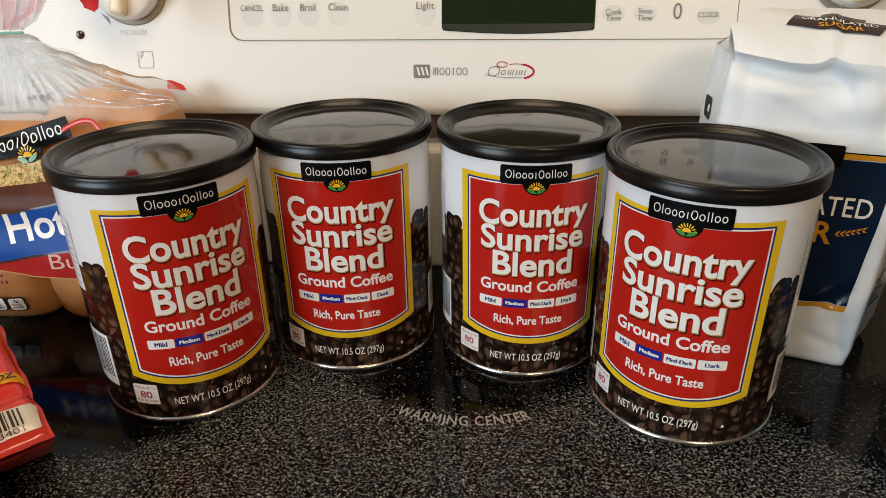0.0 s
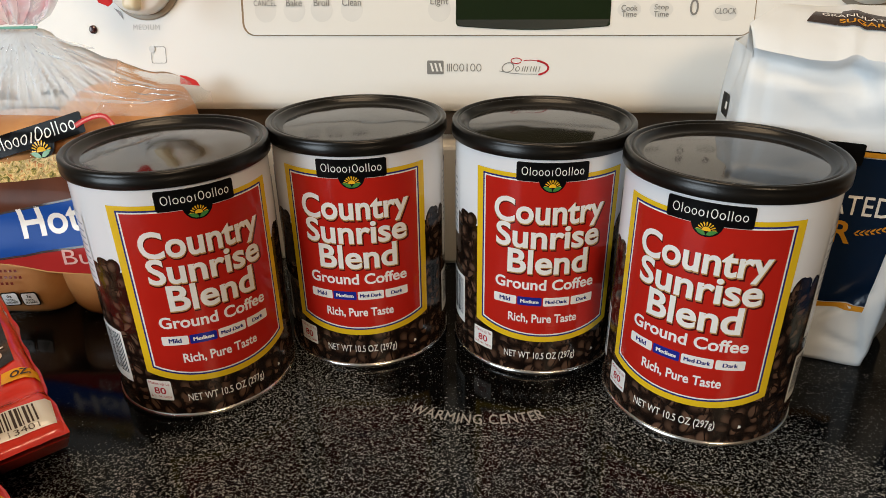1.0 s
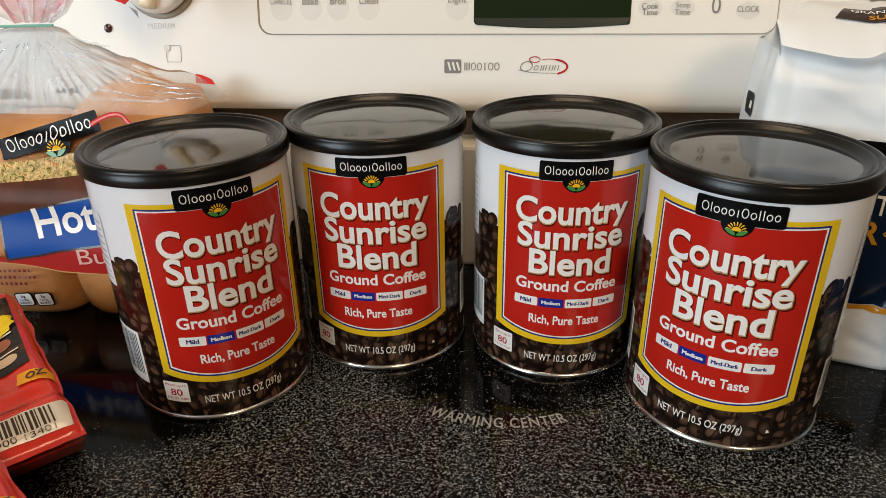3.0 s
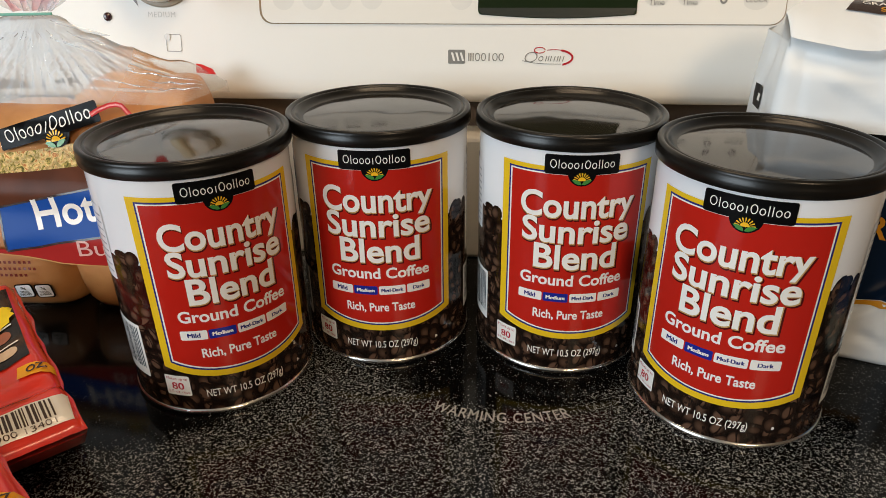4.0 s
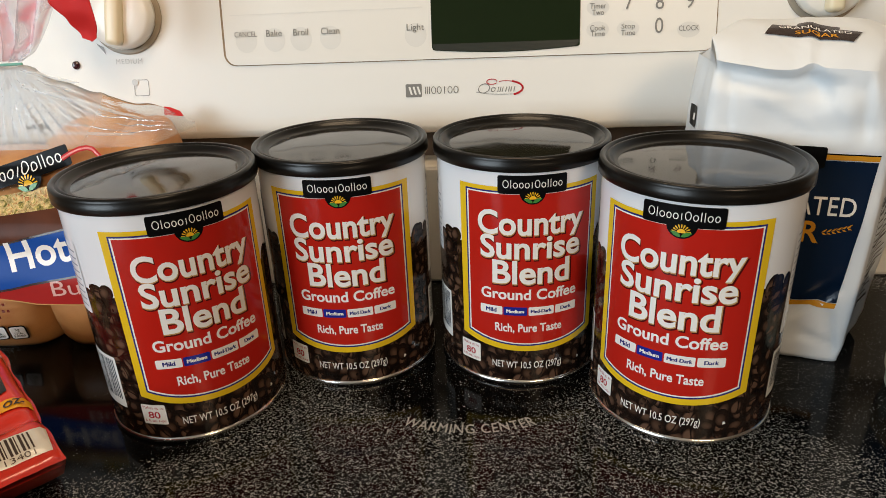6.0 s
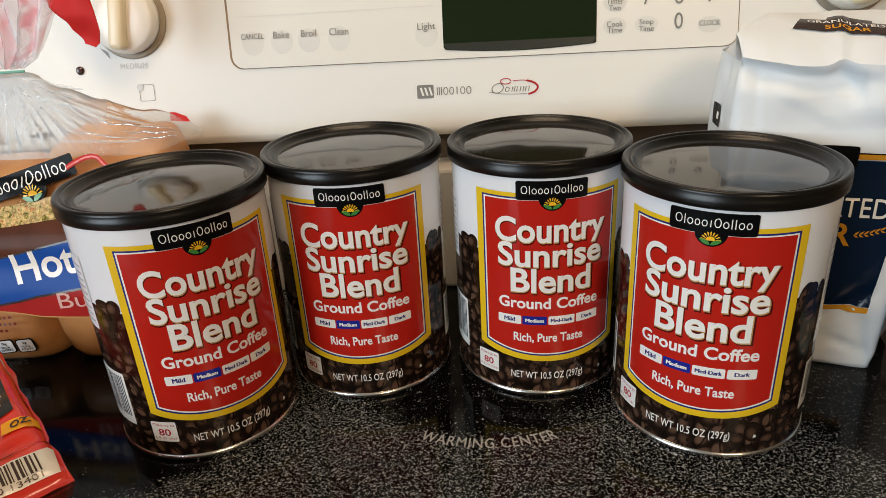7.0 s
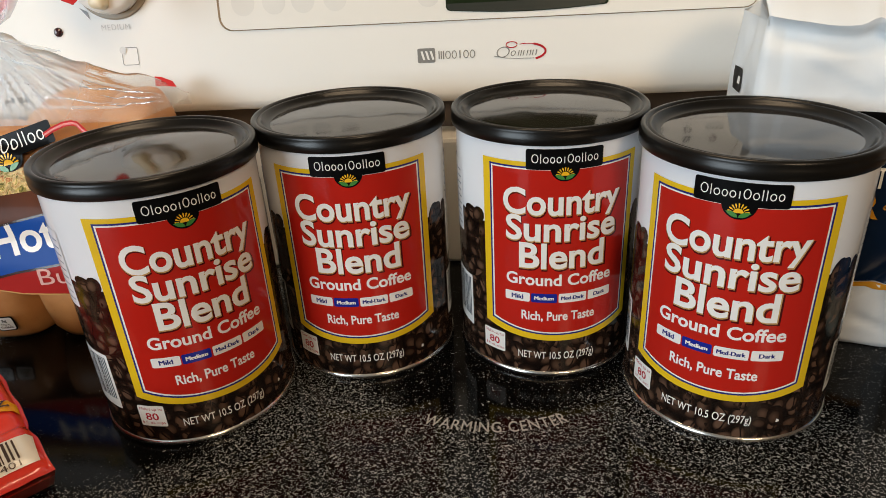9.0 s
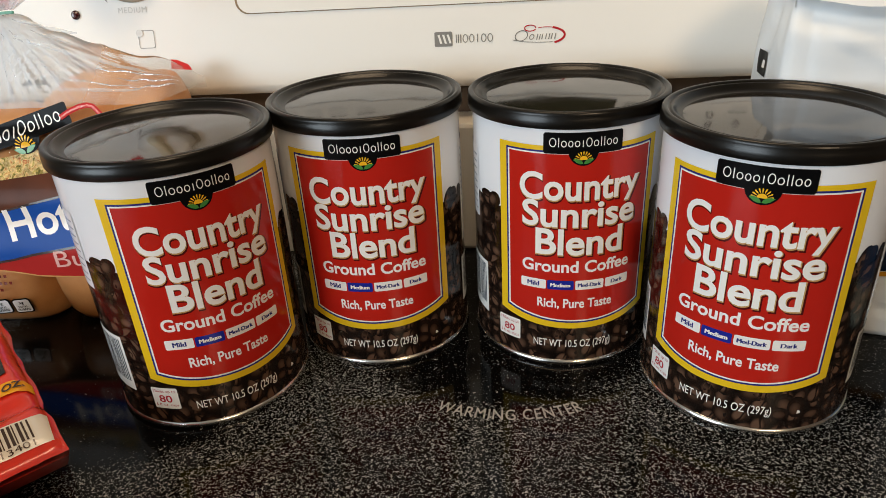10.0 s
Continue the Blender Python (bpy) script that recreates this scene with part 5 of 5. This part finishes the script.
def frank_pack():
    e = new("frankfurter_pack")
    tagged(e, "glossy red plastic pack of frankfurters with barcode", "meat pack", "frankfurter packs")
    bm = bmesh.new()
    nx, ny = 64, 52
    grid = [[None] * (ny + 1) for _ in range(nx + 1)]
    for i in range(nx + 1):
        for j in range(ny + 1):
            x, y = PACK_L * i / nx, PACK_W * j / ny
            wob = (0.0022 * noise.noise(Vector((x * 45, 3.0, 0.0))) + 0.0025 * math.exp(-((x - 0.036) / 0.006) ** 2)) if j == 0 else 0.0
            grid[i][j] = bm.verts.new((x, y + wob, pack_top(x, y)))
    for i in range(nx):
        for j in range(ny):
            bm.faces.new((grid[i][j], grid[i + 1][j], grid[i + 1][j + 1], grid[i][j + 1]))
    loop = [grid[i][0] for i in range(nx + 1)] + [grid[nx][j] for j in range(1, ny + 1)] + [grid[i][ny] for i in range(nx - 1, -1, -1)] + [grid[0][j] for j in range(ny - 1, 0, -1)]

    def inset(co, px, py, z):
        return Vector((px + (co.x / PACK_L) * (PACK_L - px - 0.006), py + (co.y / PACK_W) * (PACK_W - 2 * py), z))
    lip = [bm.verts.new(inset(v.co, 0.002, 0.0008, 0.0225)) for v in loop]
    for k in range(len(loop)):
        q = (k + 1) % len(loop)
        bm.faces.new((loop[k], loop[q], lip[q], lip[k]))
    under = bmesh.new()
    rings = [[under.verts.new(inset(v.co, px, py, z)) for v in loop] for px, py, z in ((0.002, 0.0008, 0.0225), (0.010, 0.0020, 0.012), (0.022, 0.0060, 0.003), (0.028, 0.0090, 0.0004))]
    for p, q in zip(rings, rings[1:]):
        for k in range(len(p)):
            n = (k + 1) % len(p)
            under.faces.new((p[k], p[n], q[n], q[k]))
    under.faces.new(rings[-1])
    bmesh.ops.recalc_face_normals(under, faces=under.faces)
    part("film_top", bm, M_PACK_RED, e, "red printed film", True)
    part("underside", under, M_PACK_MEAT, e, "meat showing through the clear underside", True)

    def P(name, b, mat, out, label="", m=None):
        if m:
            at(b, m)
        at(b, Matrix.Translation((-0.0060, -0.0030, 0)))
        sliced(b, 0.004)
        for k in range(1, 33):
            bmesh.ops.bisect_plane(b, geom=b.verts[:] + b.edges[:] + b.faces[:], dist=1e-7, plane_co=(0, k * 0.004, 0), plane_no=(0, 1, 0))
        for v in b.verts:
            v.co = Vector((v.co.x, v.co.y, pack_top(v.co.x, v.co.y) + 0.0005 + out))
        return part(name, b, mat, e, label, True)
    P("barcode_panel", outline([(0.0100, 0.0065), (0.0285, 0.0050), (0.0285, 0.052), (0.0100, 0.052)]), M_PACK_CREAM, 0.0001)
    rng = random.Random(11)
    y = 0.0125
    while y < 0.049:
        w = rng.choice((0.0005, 0.0008, 0.0012))
        P("barcode_bar", outline([(0.0138, y), (0.0272, y), (0.0272, y + w), (0.0138, y + w)]), M_BARCODE_BROWN, 0.0004)
        y += w + rng.choice((0.0005, 0.0008, 0.0012))
    P("barcode_digits", text_mesh("13401", -0.0195, -0.0065, 0.0034, 0.0060), M_BARCODE_BROWN, 0.0004, "", pose(0.0072, 0.0065, 0) @ pose(0, 0, 0, 0, 0, -90))
    P("barcode_digits", text_mesh("15900", -0.036, -0.0225, 0.0034, 0.0060), M_BARCODE_BROWN, 0.0004, "", pose(0.0072, 0.0065, 0) @ pose(0, 0, 0, 0, 0, -90))
    P("grill_picture", outline([(0.0700, 0.0120), (0.1520, 0.0090), (0.1520, 0.118), (0.0700, 0.118)]), M_PACK_BLACK, 0.0002, "dark printed picture of a grill")
    for k in range(4):
        x = 0.0760 + k * 0.019
        P("printed_frank", outline(rounded(x, x + 0.0095, 0.016, 0.112, 0.004)), M_PACK_FRANK if k else M_PACK_BUN, 0.0005)
        P("printed_glint", outline(rounded(x + 0.0115, x + 0.0130, 0.014, 0.105, 0.0006)), M_PACK_CREAM, 0.0008)
    P("burst", outline([((0.015 if k % 2 else 0.013) * math.cos(math.pi * k / 12), (0.015 if k % 2 else 0.013) * math.sin(math.pi * k / 12)) for k in range(24)]), M_PACK_YELLOW, 0.0014, "yellow burst", pose(0.119, 0.025, 0))
    P("weight_tag", outline([(0.0500, 0.0050), (0.0590, 0.0045), (0.0640, 0.0195), (0.0545, 0.0215)]), M_PACK_ORANGE, 0.0006, "orange weight tag")
    P("weight_word", text_mesh("OZ.", -0.0170, -0.0075, 0.0, 0.0052, 0.03), M_BARCODE_BROWN, 0.0010, "", pose(0.0530, 0.0, 0) @ pose(0, 0, 0, 0, 0, -97))
    for k in range(3):
        P("small_print", outline([(0.0332 + 0.003 * k, 0.020), (0.0340 + 0.003 * k, 0.020), (0.0340 + 0.003 * k, 0.050 - 0.004 * k), (0.0332 + 0.003 * k, 0.050 - 0.004 * k)]), M_MAROON, 0.0004)
    return e


M_PACK_RED = plain("red_pack_film", (0.68, 0.034, 0.016), 0.22, vary=0.22, scale=60, bump=0.5, bump_scale=90, coat=0.5)
M_PACK_MEAT = plain("meat_under_film", (0.32, 0.030, 0.018), 0.3, vary=0.3, scale=60, coat=0.4)
M_PACK_CREAM = ink("cream_pack_print", (0.72, 0.67, 0.58))
M_BARCODE_BROWN = ink("barcode_dark_brown", (0.05, 0.028, 0.018))
M_PACK_BLACK = ink("black_pack_print", (0.02, 0.014, 0.012))
M_PACK_FRANK = plain("printed_frank", (0.36, 0.11, 0.05), 0.25, vary=0.4, scale=90)
M_PACK_BUN = plain("printed_bun", (0.62, 0.42, 0.26), 0.25, vary=0.3, scale=90)
M_PACK_YELLOW = ink("yellow_pack_print", (0.80, 0.55, 0.01))
M_PACK_ORANGE = ink("orange_pack_print", (0.80, 0.34, 0.01))
pack = frank_pack()


def pack_pose(cx, cy, z, turn, tip=0.0):
    """Long edge runs from the corner at the angle turn; the front edge lies to its left."""
    return pose(cx, cy, z, 0, 0, turn) @ pose(0, 0, 0, tip, 0, 0)


pack.matrix_basis = pack_pose(-0.1953, 0.2391, 0.0006, 135)
copy_thing(pack, pack_pose(-0.1460, 0.1560, 0.0066, 141))


# ---- tub at the cooktop's far side ----
def tub():
    e = new("food_tub")
    tagged(e, "small round tub with blue and cream printed side", "tub")
    part("tub_wall", lathe([(0.0, 0.0006), (0.0330, 0.0006), (0.0350, 0.003), (0.0362, 0.026), (0.0364, 0.0262)]), M_TUB_CREAM, e, "cream lower wall", True)
    part("tub_band", lathe([(0.0364, 0.0262), (0.0375, 0.052), (0.0378, 0.058), (0.0360, 0.0585)]), M_TUB_BLUE, e, "blue upper band", True)
    part("tub_lid", lathe([(0.0360, 0.0580), (0.0388, 0.0580), (0.0390, 0.0600), (0.0388, 0.0650), (0.0378, 0.0660), (0.0, 0.0655)]), M_TUB_BLUE, e, "", True)
    for k in range(5):
        a = radians(-150 - 25 * k)
        b = lathe([(0.0, 0.0016), (0.006, 0.0012), (0.009, 0.0)], 16)
        m = Matrix.Translation((0.0358 * math.cos(a), 0.0358 * math.sin(a), 0.020)) @ Matrix.Rotation(a, 4, "Z") @ Matrix.Rotation(radians(90), 4, "Y")
        part("printed_shape", at(b, m), M_TUB_PICTURE, e)
    e.matrix_basis = pose(0.2665, 0.3170, 0.0004)


M_TUB_BLUE = plain("blue_tub_print", (0.012, 0.07, 0.16), 0.3, vary=0.25, scale=70)
M_TUB_CREAM = plain("cream_tub_plastic", (0.50, 0.52, 0.40), 0.35, vary=0.15, scale=50)
M_TUB_PICTURE = plain("tub_picture_print", (0.42, 0.33, 0.22), 0.35, vary=0.3, scale=90)
tub()


# ---- the kitchen round it ----
def room():
    wall = plain("kitchen_wall_paint", (0.38, 0.355, 0.31), 0.6, vary=0.05, scale=3)
    dark = plain("kitchen_floor_boards", (0.13, 0.085, 0.05), 0.5, vary=0.3, scale=6)
    cream = plain("cabinet_wood", (0.17, 0.09, 0.045), 0.45, vary=0.3, scale=8)

    def slab(name, kind, b, mat):
        tagged(finish(name, box(bmesh.new(), *b), mat), "plain painted kitchen " + kind, kind, kind="structure")
    slab("wall_back", "wall", (-2, 2, 0.57, 0.67, -0.9, 1.5), wall)
    # unseen wall, kept dark so less light bounces in from the right
    slab("unseen_wall_right", "wall", (2, 2.1, -2.5, 0.57, -0.9, 1.5), dark)
    slab("ceiling", "ceiling", (-2, 2, -2.5, 0.57, 1.5, 1.6), wall)
    slab("floor", "floor", (-2, 2, -2.5, 0.57, -1.0, -0.9), dark)
    slab("wall_front", "wall", (-2, 2, -2.6, -2.5, -0.9, 1.5), wall)
    # left wall with the window opening
    slab("wall_left_foot", "wall", (-2.1, -2, -2.5, 0.57, -0.9, 0.10), wall)
    slab("wall_left_head", "wall", (-2.1, -2, -2.5, 0.57, 1.34, 1.5), wall)
    slab("wall_left_near", "wall", (-2.1, -2, -2.5, -2.46, 0.10, 1.34), wall)
    slab("wall_left_far", "wall", (-2.1, -2, -0.94, 0.57, 0.10, 1.34), wall)
    slab("range_front", "range", (-0.385, 0.385, -0.12, 0.56, -0.9, -0.013), cream)
    slab("counter_left", "counter", (-2, -0.39, -0.1, 0.57, -0.04, -0.004), cream)
    slab("counter_right", "counter", (0.39, 2, -0.1, 0.57, -0.04, -0.004), cream)


room()
